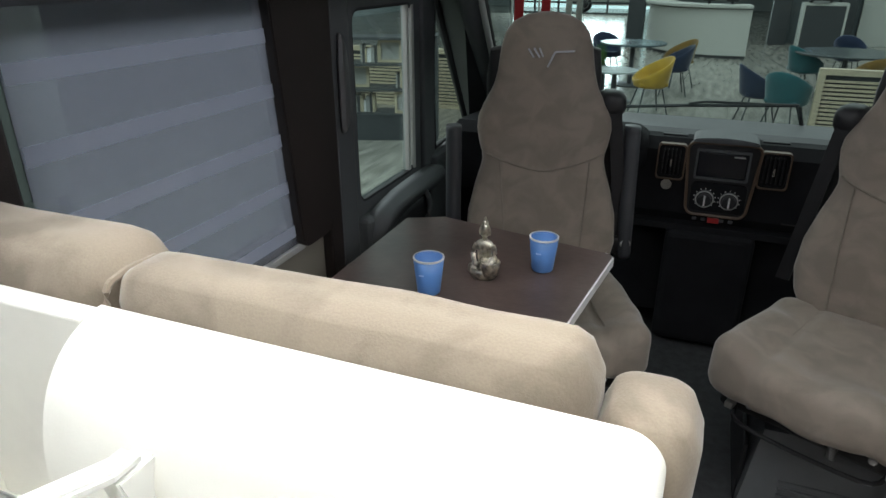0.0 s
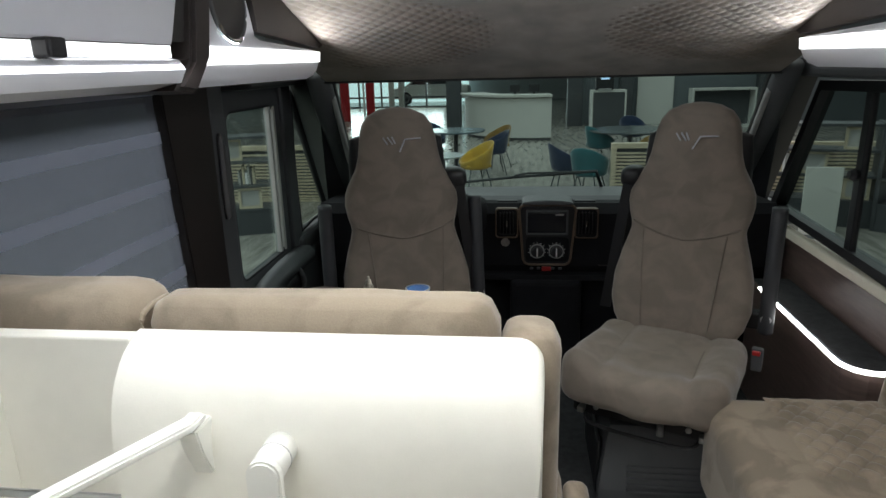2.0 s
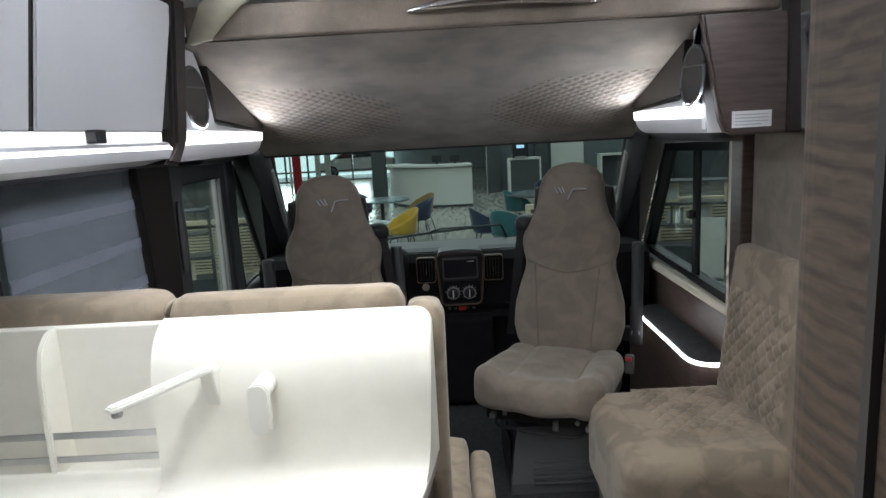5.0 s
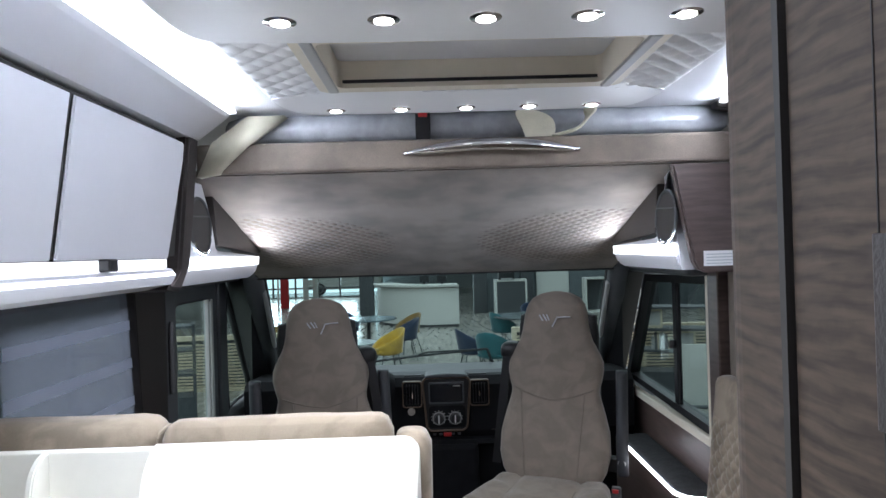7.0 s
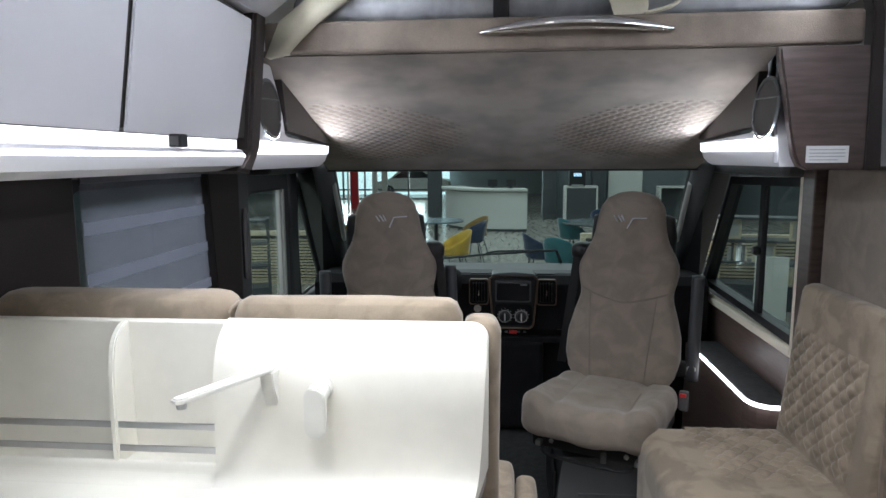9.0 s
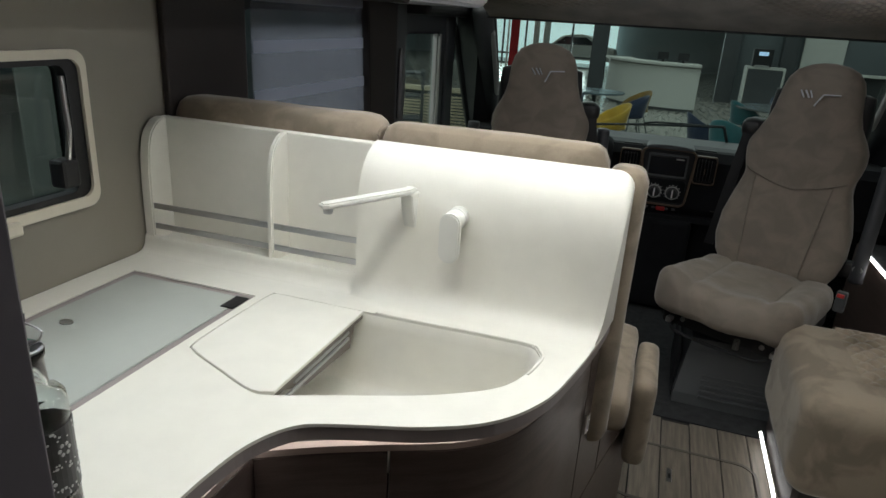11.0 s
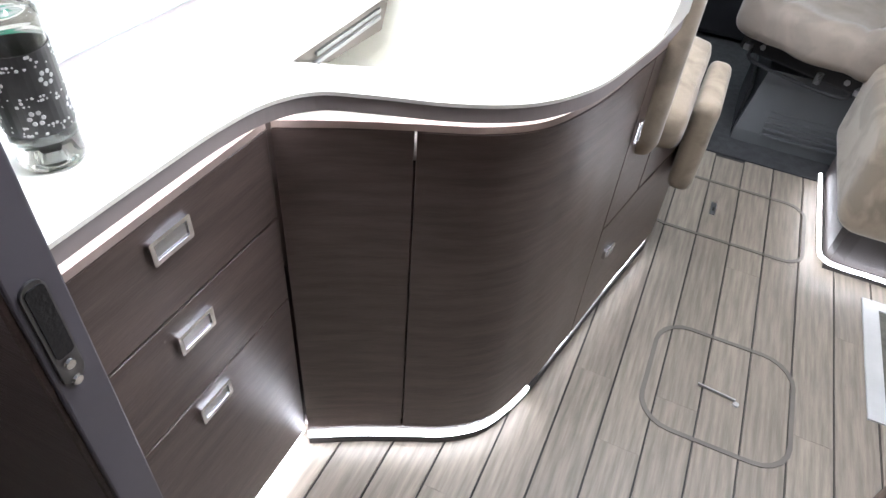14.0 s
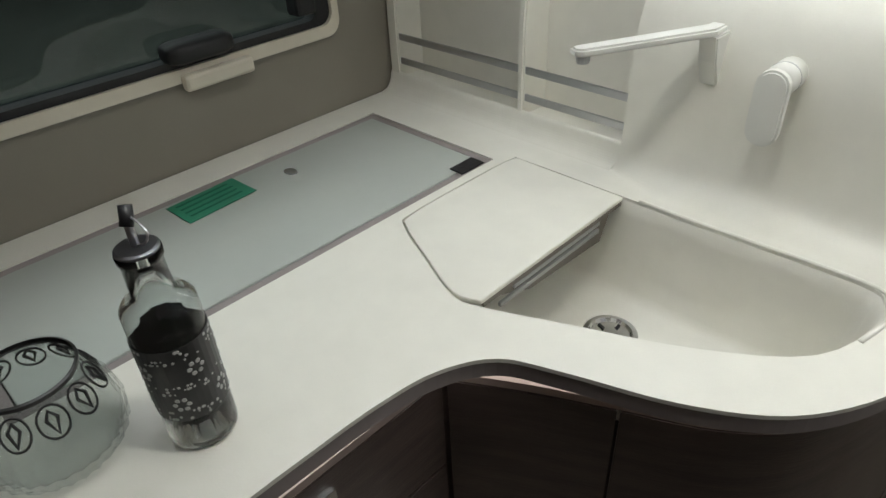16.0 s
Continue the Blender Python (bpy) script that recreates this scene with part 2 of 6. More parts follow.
INK = material("pale_ink", (0.45, 0.47, 0.5), 0.7, var=0.03)
THREAD = material("silver_thread", (0.50, 0.50, 0.54), 0.5, var=0.05)
FILIGREE = material("dark_filigree", (0.075, 0.075, 0.075), 0.4, 0.7, var=0.3)
PANE = glass("cab_glass", (0.84, 0.93, 0.92))
DARKPANE = glass("tinted_glass", (0.38, 0.43, 0.43))
THINGLASS = glass("thin_ribbed_glass", (0.97, 0.985, 0.98), 0.02, 0.93)
CLEAR = solid_glass("clear_glass", (0.96, 0.985, 0.98))
BLIND = veil("grey_voile", (0.36, 0.38, 0.45), 0.62)
BAND = veil("pale_band", (0.50, 0.52, 0.60), 0.4)


# ---- mesh helpers ----
def part(name, bm, mat, parent=None, label="", smooth=False, m=None):
    me = bpy.data.meshes.new(name)
    bmesh.ops.recalc_face_normals(bm, faces=bm.faces)
    bm.to_mesh(me)
    bm.free()
    if smooth:
        me.polygons.foreach_set("use_smooth", [True] * len(me.polygons))
    me.materials.append(mat)
    ob = new(name, me)
    if parent is not None:
        ob.parent = parent
    if m is not None:
        ob.matrix_basis = m
    if label:
        ob["label"] = label
    return ob


def thing(name, label, category, loc=(0, 0, 0), rz=0, group="", kind=""):
    ob = new(name)
    ob.empty_display_size = 0.05
    ob.matrix_basis = pose(*loc, 0, 0, rz)
    return tagged(ob, label, category, group, kind)


def solo(name, bm, mat, label, category, smooth=False, group="", kind="", m=None):
    return tagged(part(name, bm, mat, None, "", smooth, m), label, category, group, kind)


def box(lo, hi, bevel=0.0, seg=2, bm=None):
    b = bmesh.new()
    bmesh.ops.create_cube(b, size=1)
    for v in b.verts:
        v.co = Vector([lo[k] + (v.co[k] + 0.5) * (hi[k] - lo[k]) for k in range(3)])
    if bevel:
        bmesh.ops.bevel(b, geom=b.edges[:], offset=bevel, segments=seg, affect="EDGES", profile=0.5)
    return join(bm, b)


def join(bm, b):
    """Adds the mesh b to bm, if there is one."""
    if bm is None:
        return b
    me = bpy.data.meshes.new("tmp")
    b.to_mesh(me)
    b.free()
    bm.from_mesh(me)
    bpy.data.meshes.remove(me)
    return bm


def prism(points, a, b, axis="z", bevel=0.0, bm=None):
    """A flat outline drawn out from a to b along an axis. Points are (x, y), (x, z) or (y, z)."""
    m = bmesh.new()

    def at(p, h):
        return {"z": (p[0], p[1], h), "y": (p[0], h, p[1]), "x": (h, p[0], p[1])}[axis]
    lo = [m.verts.new(at(p, a)) for p in points]
    hi = [m.verts.new(at(p, b)) for p in points]
    n = len(points)
    m.faces.new(lo), m.faces.new(hi[::-1])
    for k in range(n):
        m.faces.new((lo[k], hi[k], hi[(k + 1) % n], lo[(k + 1) % n]))
    bmesh.ops.recalc_face_normals(m, faces=m.faces)
    if bevel:
        rims = [e for e in m.edges if len({round(v.co["xyz".index(axis)], 5) for v in e.verts}) == 1]
        bmesh.ops.bevel(m, geom=rims, offset=bevel, segments=2, affect="EDGES")
    return join(bm, m)


def tube(points, r, seg=10, bm=None, closed=False, flat=1.0):
    """A round rod along a line of points; flat squeezes it upward."""
    m = bmesh.new()
    pts = [Vector(p) for p in points]
    rings, n = [], len(pts)
    up = Vector((0, 0, 1))
    for k, p in enumerate(pts):
        d = (pts[(k + 1) % n] - pts[k - 1]) if closed else (pts[min(k + 1, n - 1)] - pts[max(k - 1, 0)])
        d.normalize()
        u = up if abs(d.dot(up)) < 0.95 else Vector((0, 1, 0))
        s = d.cross(u).normalized()
        w = s.cross(d)
        rings.append([m.verts.new(p + r * (math.cos(2 * math.pi * i / seg) * s + flat * math.sin(2 * math.pi * i / seg) * w)) for i in range(seg)])
    for k in range(n if closed else n - 1):
        a, b = rings[k], rings[(k + 1) % n]
        for i in range(seg):
            m.faces.new((a[i], a[(i + 1) % seg], b[(i + 1) % seg], b[i]))
    if not closed:
        m.faces.new(rings[0][::-1]), m.faces.new(rings[-1])
    return join(bm, m)


def lathe(profile, seg=32, bm=None, center=(0, 0, 0), cap=True):
    """A turned shape from (radius, height) pairs."""
    m = bmesh.new()
    rings = [[m.verts.new((center[0] + r * math.cos(2 * math.pi * i / seg), center[1] + r * math.sin(2 * math.pi * i / seg), center[2] + z)) for i in range(seg)] for r, z in profile]
    for a, b in zip(rings, rings[1:]):
        for i in range(seg):
            m.faces.new((a[i], a[(i + 1) % seg], b[(i + 1) % seg], b[i]))
    if cap:
        m.faces.new(rings[0][::-1]), m.faces.new(rings[-1])
    return join(bm, m)


def loft(sections, bm=None, caps=True):
    """A skin over rings of points with equal counts."""
    m = bmesh.new()
    rings = [[m.verts.new(p) for p in s] for s in sections]
    n = len(rings[0])
    for a, b in zip(rings, rings[1:]):
        for i in range(n):
            m.faces.new((a[i], a[(i + 1) % n], b[(i + 1) % n], b[i]))
    if caps:
        m.faces.new(rings[0][::-1]), m.faces.new(rings[-1])
    return join(bm, m)


def pillow(lo, hi, n=5.0, cuts=14, puff=0.0, bm=None, wrinkle=0.0):
    """A soft block: a cube's skin pushed on to a rounded form."""
    b = bmesh.new()
    bmesh.ops.create_cube(b, size=2)
    bmesh.ops.subdivide_edges(b, edges=b.edges[:], cuts=cuts, use_grid_fill=True)
    c = [(lo[k] + hi[k]) / 2 for k in range(3)]
    h = [(hi[k] - lo[k]) / 2 for k in range(3)]
    rmin = min(h)
    for v in b.verts:
        x, y, z = v.co
        q = []
        for k, a in enumerate((x, y, z)):
            q.append(a * h[k])
        # rounded box: pull towards an inner core
        r = rmin * (2.0 / n) * 1.2
        core = [max(-(h[k] - r), min(h[k] - r, q[k])) for k in range(3)]
        d = Vector([q[k] - core[k] for k in range(3)])
        if d.length > 1e-9:
            d = d.normalized() * r
        p = Vector(core) + d
        if puff:
            p.z += puff * (1 - min(1, x * x)) * (1 - min(1, y * y)) * (1 if z > 0 else -0.3)
        if wrinkle:
            p += Vector((1, 1, 1)) * wrinkle * noise.noise(Vector((p.x * 9 + c[0] * 5, p.y * 9, p.z * 9)))
        v.co = p + Vector(c)
    return join(bm, b)


def quilt(u, v, origin, across, along, normal, pitch=0.035, depth=0.006, res=0.006, keep=None):
    """A padded sheet with diamond stitching; keep(s, t) cuts its outline (0 to 1 each)."""
    m = bmesh.new()
    nu, nv = max(2, int(u / res)), max(2, int(v / res))
    o, a, b, n = Vector(origin), Vector(across).normalized(), Vector(along).normalized(), Vector(normal).normalized()
    grid = {}
    for i in range(nu + 1):
        for j in range(nv + 1):
            s, t = u * i / nu, v * j / nv
            if keep and not keep(i / nu, j / nv):
                continue
            f = abs(math.sin(math.pi * (s + t) / pitch / 1.414)) * abs(math.sin(math.pi * (s - t) / pitch / 1.414))
            edge = min(1, 10 * min(i / nu, 1 - i / nu, j / nv, 1 - j / nv))
            grid[i, j] = m.verts.new(o + a * s + b * t + n * (depth * (f ** 0.45) * min(1, edge + 0.2)))
    for i in range(nu):
        for j in range(nv):
            q = [grid.get(k) for k in ((i, j), (i + 1, j), (i + 1, j + 1), (i, j + 1))]
            if all(q):
                m.faces.new(q)
    return m


def arc(cx, cy, r, a0, a1, n=8):
    return [(cx + r * math.cos(radians(a0 + (a1 - a0) * k / n)), cy + r * math.sin(radians(a0 + (a1 - a0) * k / n))) for k in range(n + 1)]


def smooth_line(points, n=8, closed=False):
    """A soft curve through points."""
    P = [Vector(p) for p in points]
    out, N = [], len(P)
    for k in range(N if closed else N - 1):
        p0 = P[k - 1] if closed or k else P[0]
        p1, p2 = P[k], P[(k + 1) % N]
        p3 = P[(k + 2) % N] if closed or k + 2 < N else P[-1]
        for i in range(n):
            t = i / n
            out.append(tuple(0.5 * (2 * p1 + (p2 - p0) * t + (2 * p0 - 5 * p1 + 4 * p2 - p3) * t * t + (3 * p1 - p0 - 3 * p2 + p3) * t ** 3)))
    if not closed:
        out.append(tuple(P[-1]))
    return out


def rounded(x0, y0, x1, y1, r, n=5):
    return arc(x1 - r, y1 - r, r, 0, 90, n) + arc(x0 + r, y1 - r, r, 90, 180, n) + arc(x0 + r, y0 + r, r, 180, 270, n) + arc(x1 - r, y0 + r, r, 270, 360, n)


def ring_prism(outer, inner, a, b, axis="z", bm=None):
    """A frame: outer outline less the inner one (equal counts), drawn out from a to b."""
    m = bmesh.new()

    def at(p, h):
        return {"z": (p[0], p[1], h), "y": (p[0], h, p[1]), "x": (h, p[0], p[1])}[axis]
    n = len(outer)
    V = [[m.verts.new(at(p, h)) for p in o] for o, h in ((outer, a), (outer, b), (inner, b), (inner, a))]
    for k in range(4):
        p, q = V[k], V[(k + 1) % 4]
        for i in range(n):
            m.faces.new((p[i], p[(i + 1) % n], q[(i + 1) % n], q[i]))
    return join(bm, m)


# ---- the hall's and the vehicle's shell ----
XL, XR, CX = -0.87, 1.49, 0.31
GROUND = -0.45
solo("hall_floor", box((-14, -12, GROUND - 0.1), (16, 36, GROUND)), material("hall_vinyl", (0.34, 0.325, 0.29), 0.22, var=0.3, scale=2.2, stretch=(5, 0.7, 1), bump_scale=14), "grey wood-look vinyl floor of the showroom", "floor", kind="structure")
solo("hall_wall_back", box((-14, 36, GROUND), (16, 36.2, 4.6)), material("hall_paint", (0.35, 0.37, 0.38), 0.8, var=0.05), "grey showroom back wall", "wall", kind="structure")
solo("hall_wall_left", box((-14.2, -12, GROUND), (-14, 36, 4.6)), material("hall_paint_left", (0.30, 0.33, 0.34), 0.8, var=0.05), "grey showroom side wall", "wall", kind="structure")
solo("hall_wall_right", box((16, -12, GROUND), (16.2, 36, 4.6)), material("hall_paint_right", (0.30, 0.33, 0.34), 0.8, var=0.05), "grey showroom side wall", "wall", kind="structure")
solo("hall_wall_rear", box((-14, -12.2, GROUND), (16, -12, 4.6)), material("hall_paint_rear", (0.30, 0.33, 0.34), 0.8, var=0.05), "grey showroom rear wall", "wall", kind="structure")
solo("hall_ceiling", box((-14, -12, 4.6), (16, 36, 4.7)), material("hall_white", (0.7, 0.7, 0.7), 0.8, var=0.03), "white showroom ceiling", "ceiling", kind="structure")

# floor slab: the joints between the planks show its dark top
floor = solo("floor", box((XL, -2.4, -0.06), (XR, 1.29, -0.006)), JOINT, "grey-brown oak plank floor with dark caulked joints", "floor", kind="structure")
solo("cab_floor", box((XL, 1.29, -0.06), (XR, 2.9, 0.004)), RUBBER, "black carpeted floor of the driver's cab", "floor", kind="structure")
solo("ceiling", box((XL - 0.04, -2.4, 2.10), (XR + 0.04, 1.0, 2.14)), WHITE, "white lacquered motorhome ceiling", "ceiling", kind="structure")
solo("roof", box((XL - 0.04, 1.0, 2.10), (XR + 0.04, 2.2, 2.14)), WHITE, "white roof above the drop-down bed", "roof", kind="structure")
solo("underbody", box((XL - 0.02, -2.4, GROUND), (XR + 0.02, 2.85, -0.062)), DASH, "black underbody of the motorhome standing on the floor", "vehicle base", kind="structure")
solo("wall_rear", box((XL, -2.44, -0.06), (XR, -2.4, 2.14)), GREIGE, "plain greige rear partition", "wall", kind="structure")


def wall_with_holes(name, x0, x1, y0, y1, z0, z1, holes, mat, label):
    """A side wall cut by openings (y0, z0, y1, z1), as one mesh of blocks."""
    ys = sorted({y0, y1, *[h[0] for h in holes], *[h[2] for h in holes]})
    bm = None
    for a, b in zip(ys, ys[1:]):
        cut = sorted((h[1], h[3]) for h in holes if h[0] < b and h[2] > a)
        z = z0
        for c, d in cut:
            bm = box((x0, a, z), (x1, b, c), bm=bm)
            z = d
        bm = box((x0, a, z), (x1, b, z1), bm=bm)
    return solo(name, bm, mat, label, "wall", kind="structure")


wall_with_holes("wall_left", XL - 0.04, XL, -2.4, 1.62, -0.06, 2.14, [(-1.2, 1.085, -0.14, 1.385), (0.40, 0.80, 1.26, 1.52)], GREIGE, "greige side wall with kitchen and lounge windows")
wall_with_holes("wall_right", XR, XR + 0.04, -2.4, 1.42, -0.06, 2.14, [], GREIGE, "greige side wall behind the side seat")

# kitchen window on the left wall
kw = thing("kitchen_window", "hinged tinted window with cream frame and black latches", "window", (XL, -0.675, 1.235))
part("window_frame", ring_prism(rounded(-0.56, -0.165, 0.55, 0.16, 0.03), rounded(-0.54, -0.143, 0.535, 0.142, 0.025), -0.03, 0.012, "x"), CREAM, kw, "cream plastic frame")
part("sash", ring_prism(rounded(-0.54, -0.143, 0.535, 0.142, 0.025), rounded(-0.525, -0.13, 0.505, 0.13, 0.02), -0.034, 0.004, "x"), BLACK, kw, "black rubber sash")
pane = part("pane", box((-0.026, -0.53, -0.135), (-0.022, 0.52, 0.135)), DARKPANE, kw)
pane.visible_shadow = False
latch = part("latch", box((-0.02, 0.455, -0.115), (0.02, 0.50, -0.055), 0.008), BLACK, kw)
part("latch_lever", tube([(0.01, 0.48, -0.06), (0.016, 0.485, 0.0), (0.008, 0.49, 0.11)], 0.006), STEEL, latch)
part("catch", pillow((-0.02, 0.20, -0.135), (0.03, 0.32, -0.10), 3, 5), BLACK, kw, "black window catch", True)
part("sill_clip", box((0.010, 0.215, -0.178), (0.03, 0.345, -0.15), 0.006), CREAM, kw, "cream blind clip")
part("stay_rod", tube([(-0.01, -0.25, -0.12), (-0.012, -0.18, 0.02), (-0.012, -0.02, 0.10)], 0.005), STEEL, kw, "thin window stay")

# lounge window with its voile blind
lw = thing("lounge_window", "wide tinted lounge window with black rubber frame", "window", (XL, 0.83, 1.16))
part("window_frame", ring_prism(rounded(-0.43, -0.36, 0.43, 0.36, 0.04), rounded(-0.40, -0.33, 0.40, 0.33, 0.04), -0.038, 0.004, "x"), BLACK, lw)
pane = part("pane", box((-0.03, -0.42, -0.35), (-0.026, 0.42, 0.35)), DARKPANE, lw)
pane.visible_shadow = False
blind = thing("voile_blind", "grey translucent roller blind with paler horizontal bands", "blind", (XL + 0.03, 0.83, 1.16))
part("sheet", box((0, -0.40, -0.38), (0.002, 0.40, 0.42)), BLIND, blind)
part("roller", tube([(0.005, -0.41, 0.42), (0.005, 0.41, 0.42)], 0.02), GREY, blind)
for k in range(6):
    z = -0.35 + k * 0.14
    part("band", box((0.0035, -0.398, z), (0.0045, 0.398, z + 0.036)), BAND, blind)
part("hem_bar", box((-0.004, -0.40, -0.40), (0.012, 0.40, -0.378), 0.004), LGREY, blind)

# dark boards either side of the lounge window
solo("window_board", prism([(1.125, 1.60), (1.385, 1.60), (1.385, 1.1), (1.365, 0.82)] + arc(1.325, 0.81, 0.04, 0, -90, 5) + arc(1.235, 0.81, 0.04, -90, -180, 5), XL + 0.002, XL + 0.06, "x", 0.004), BOARD, "dark brown upholstered board hanging beside the window", "panel")
solo("pillar_board", box((XL + 0.002, 1.388, 0.0), (XL + 0.04, 1.46, 1.62), 0.005), BOARD, "dark wood pillar cover behind the driver's door", "panel")
solo("window_board", box((XL + 0.002, 0.10, 0.95), (XL + 0.022, 0.42, 1.60), 0.006), BOARD, "dark brown board between the kitchen and lounge windows", "panel")

# ---- cab ----
door = thing("cab_door", "grey driver's door with open view through its tall window", "door", (XL, 0, 0))
part("door_frame", ring_prism(rounded(1.60, 0.66, 2.26, 1.56, 0.07), rounded(1.672, 0.745, 2.165, 1.425, 0.05), -0.05, -0.006, "x"), GREY, door)
part("window_seal", ring_prism(rounded(1.672, 0.745, 2.165, 1.425, 0.05), rounded(1.682, 0.755, 2.158, 1.415, 0.04), -0.04, -0.01, "x"), BLACK, door)
part("slide_rail", box((-0.034, 2.110, 0.755), (-0.008, 2.130, 1.415), 0.003), RAIL, door, "bright aluminium rail")
part("slide_rail", box((-0.034, 2.148, 0.755), (-0.004, 2.170, 1.415), 0.003), RAIL, door, "bright aluminium rail")
pane = part("pane", box((-0.03, 1.676, 0.75), (-0.026, 2.16, 1.42)), PANE, door)
pane.visible_shadow = False
card = part("door_card", box((-0.05, 1.64, -0.05), (0.045, 2.75, 0.70), 0.03, 3), GREY, door)
part("door_pocket", pillow((0.02, 1.75, 0.40), (0.075, 2.15, 0.66), 3, 8), BLACK, card, "black moulded door pocket", True)
part("door_pull", tube(smooth_line([(0.05, 2.02, 0.50), (0.085, 2.08, 0.56), (0.085, 2.10, 0.64), (0.05, 2.09, 0.70)], 5), 0.014), GREY, card, "", True)
part("switch", box((0.045, 2.17, 0.60), (0.06, 2.20, 0.66), 0.004), BLACK, door)
part("grab_handle", prism(smooth_line([(1.505, 1.36), (1.54, 1.30), (1.55, 1.17), (1.535, 1.09), (1.50, 1.06), (1.495, 1.2)], 5, True), 0.028, 0.05, "x", 0.006), HANDLE, door, "grey grab handle", True)
part("door_post", box((-0.045, 1.462, 0.0), (0.03, 1.60, 1.60), 0.02, 3), GREY, door)
part("armrest", prism(smooth_line([(1.66, 0.60), (1.70, 0.70), (1.85, 0.735), (2.10, 0.745), (2.30, 0.735), (2.33, 0.66), (2.10, 0.66), (1.85, 0.645), (1.74, 0.60)], 5, True), 0.0, 0.075, "x", 0.012), GREY, door, "moulded grey sill of the door", True)
part("mid_post", box((-0.05, 2.225, 0.62), (0.01, 2.36, 1.56), 0.015, 3), GREY, door)
part("header", box((-0.05, 1.62, 1.50), (0.12, 2.35, 1.62), 0.03, 3), BLACK, door)
pane = part("quarter_pane", prism([(2.36, 0.79), (2.86, 0.80), (2.36, 1.48)], -0.03, -0.026, "x"), PANE, door)
pane.visible_shadow = False
part("quarter_seal", tube([(-0.01, 2.37, 0.79), (-0.01, 2.84, 0.80), (-0.01, 2.38, 1.46)], 0.02, 8, closed=True), BLACK, door)
part("quarter_trim", box((-0.05, 2.30, 0.55), (0.03, 2.95, 0.775), 0.03, 3), GREY, door)

side = thing("cab_side_window", "sliding side window with black frame and pale sill", "window", (XR, 0, 0))
part("window_frame", ring_prism([(2.70, 0.84), (2.30, 1.47), (1.47, 1.49), (1.47, 0.80)], [(2.62, 0.87), (2.28, 1.43), (1.51, 1.45), (1.51, 0.84)], -0.03, 0.03, "x"), BLACK, side)
part("sash_bar", box((-0.025, 1.86, 0.83), (0.0, 1.92, 1.45), 0.01), BLACK, side)
knob = part("sash_knob", lathe([(0.02, 0), (0.024, 0.012), (0.016, 0.03)], 14), BLACK, side, m=pose(-0.025, 1.89, 1.14, 0, -90, 0))
pane = part("pane", prism([(2.64, 0.86), (2.29, 1.45), (1.49, 1.47), (1.49, 0.82)], 0.006, 0.01, "x"), PANE, side)
pane.visible_shadow = False
part("window_sill", box((-0.045, 1.47, 0.755), (-0.005, 2.78, 0.80), 0.01), CREAM, side, "pale cream sill strip")
part("rear_trim", box((-0.05, 1.435, 0.76), (-0.005, 1.468, 1.50), 0.008), CREAM, side, "pale cream upright trim")
part("lower_panel", box((-0.02, 1.42, -0.05), (0.02, 2.95, 0.75), 0.005), DARKWOOD, side, "dark lower wall panel")
part("header", box((-0.14, 1.42, 1.49), (0.02, 2.35, 1.60), 0.03, 3), GREY, side)
part("front_post", box((-0.03, 2.72, 0.0), (0.03, 2.97, 0.86), 0.01), GREY, side)
solo("pillar_board", box((XR - 0.055, 1.33, 0.0), (XR - 0.003, 1.43, 1.56), 0.006), DARKWOOD, "dark wood pillar cover beside the side window", "panel")

for sgn, nm in ((-1, "left"), (1, "right")):
    top, bot = (CX + sgn * 0.965, 2.14, 1.54), (CX + sgn * 1.085, 2.97, 0.87)
    ap = thing("windscreen_pillar", "grey padded windscreen pillar with grab rail", "pillar", kind="structure")
    part("cover", tube([top, [(top[k] + bot[k]) / 2 for k in range(3)], bot], 0.055, 10, flat=0.7), GREY, ap, "", True)
    part("seal", tube([(p[0] - sgn * 0.045, p[1] + 0.03, p[2]) for p in (top, bot)], 0.016, 8), BLACK, ap, "black rubber seal")
    part("grab_rail", tube(smooth_line([(top[0] - sgn * 0.03, 2.25, 1.44), (top[0] - sgn * 0.02, 2.36, 1.33), (top[0] + sgn * 0.01, 2.6, 1.12), (top[0] + sgn * 0.02, 2.66, 1.09)], 5), 0.014, 8), LGREY, ap, "pale grey grab rail", True)

for sg in (-1, 1):
    xs, xp = CX + sg * 1.17, CX + sg * 1.0
    sh = [(xs, 2.33, 1.54), (xs, 2.825, 0.79), (xp + sg * 0.085, 2.97, 0.82), (xp - sg * 0.02, 2.16, 1.57)]
    solo("pillar_panel", loft([sh, [(x - sg * 0.012, y, z) for x, y, z in sh]]), BLACK, "black trim between side glass and windscreen pillar", "trim", kind="structure")

ws = thing("windscreen", "large tinted panoramic windscreen", "window", kind="structure")
pane = part("pane", loft([[(CX - 0.97, 2.16, 1.56), (CX + 0.97, 2.16, 1.56), (CX + 1.09, 3.0, 0.84), (CX - 1.09, 3.0, 0.84)], [(CX - 0.97, 2.164, 1.56), (CX + 0.97, 2.164, 1.56), (CX + 1.09, 3.004, 0.84), (CX - 1.09, 3.004, 0.84)]]), PANE, ws)
pane.visible_shadow = False
part("top_seal", box((CX - 0.95, 2.13, 1.505), (CX + 0.95, 2.18, 1.56), 0.008), BLACK, ws)
wiper = thing("windscreen_wiper", "black windscreen wiper lying across the glass", "wiper")
part("blade", tube([(-0.12, 2.93, 0.93), (0.18, 2.89, 0.965), (0.62, 2.86, 1.0)], 0.008, 6), BLACK, wiper)
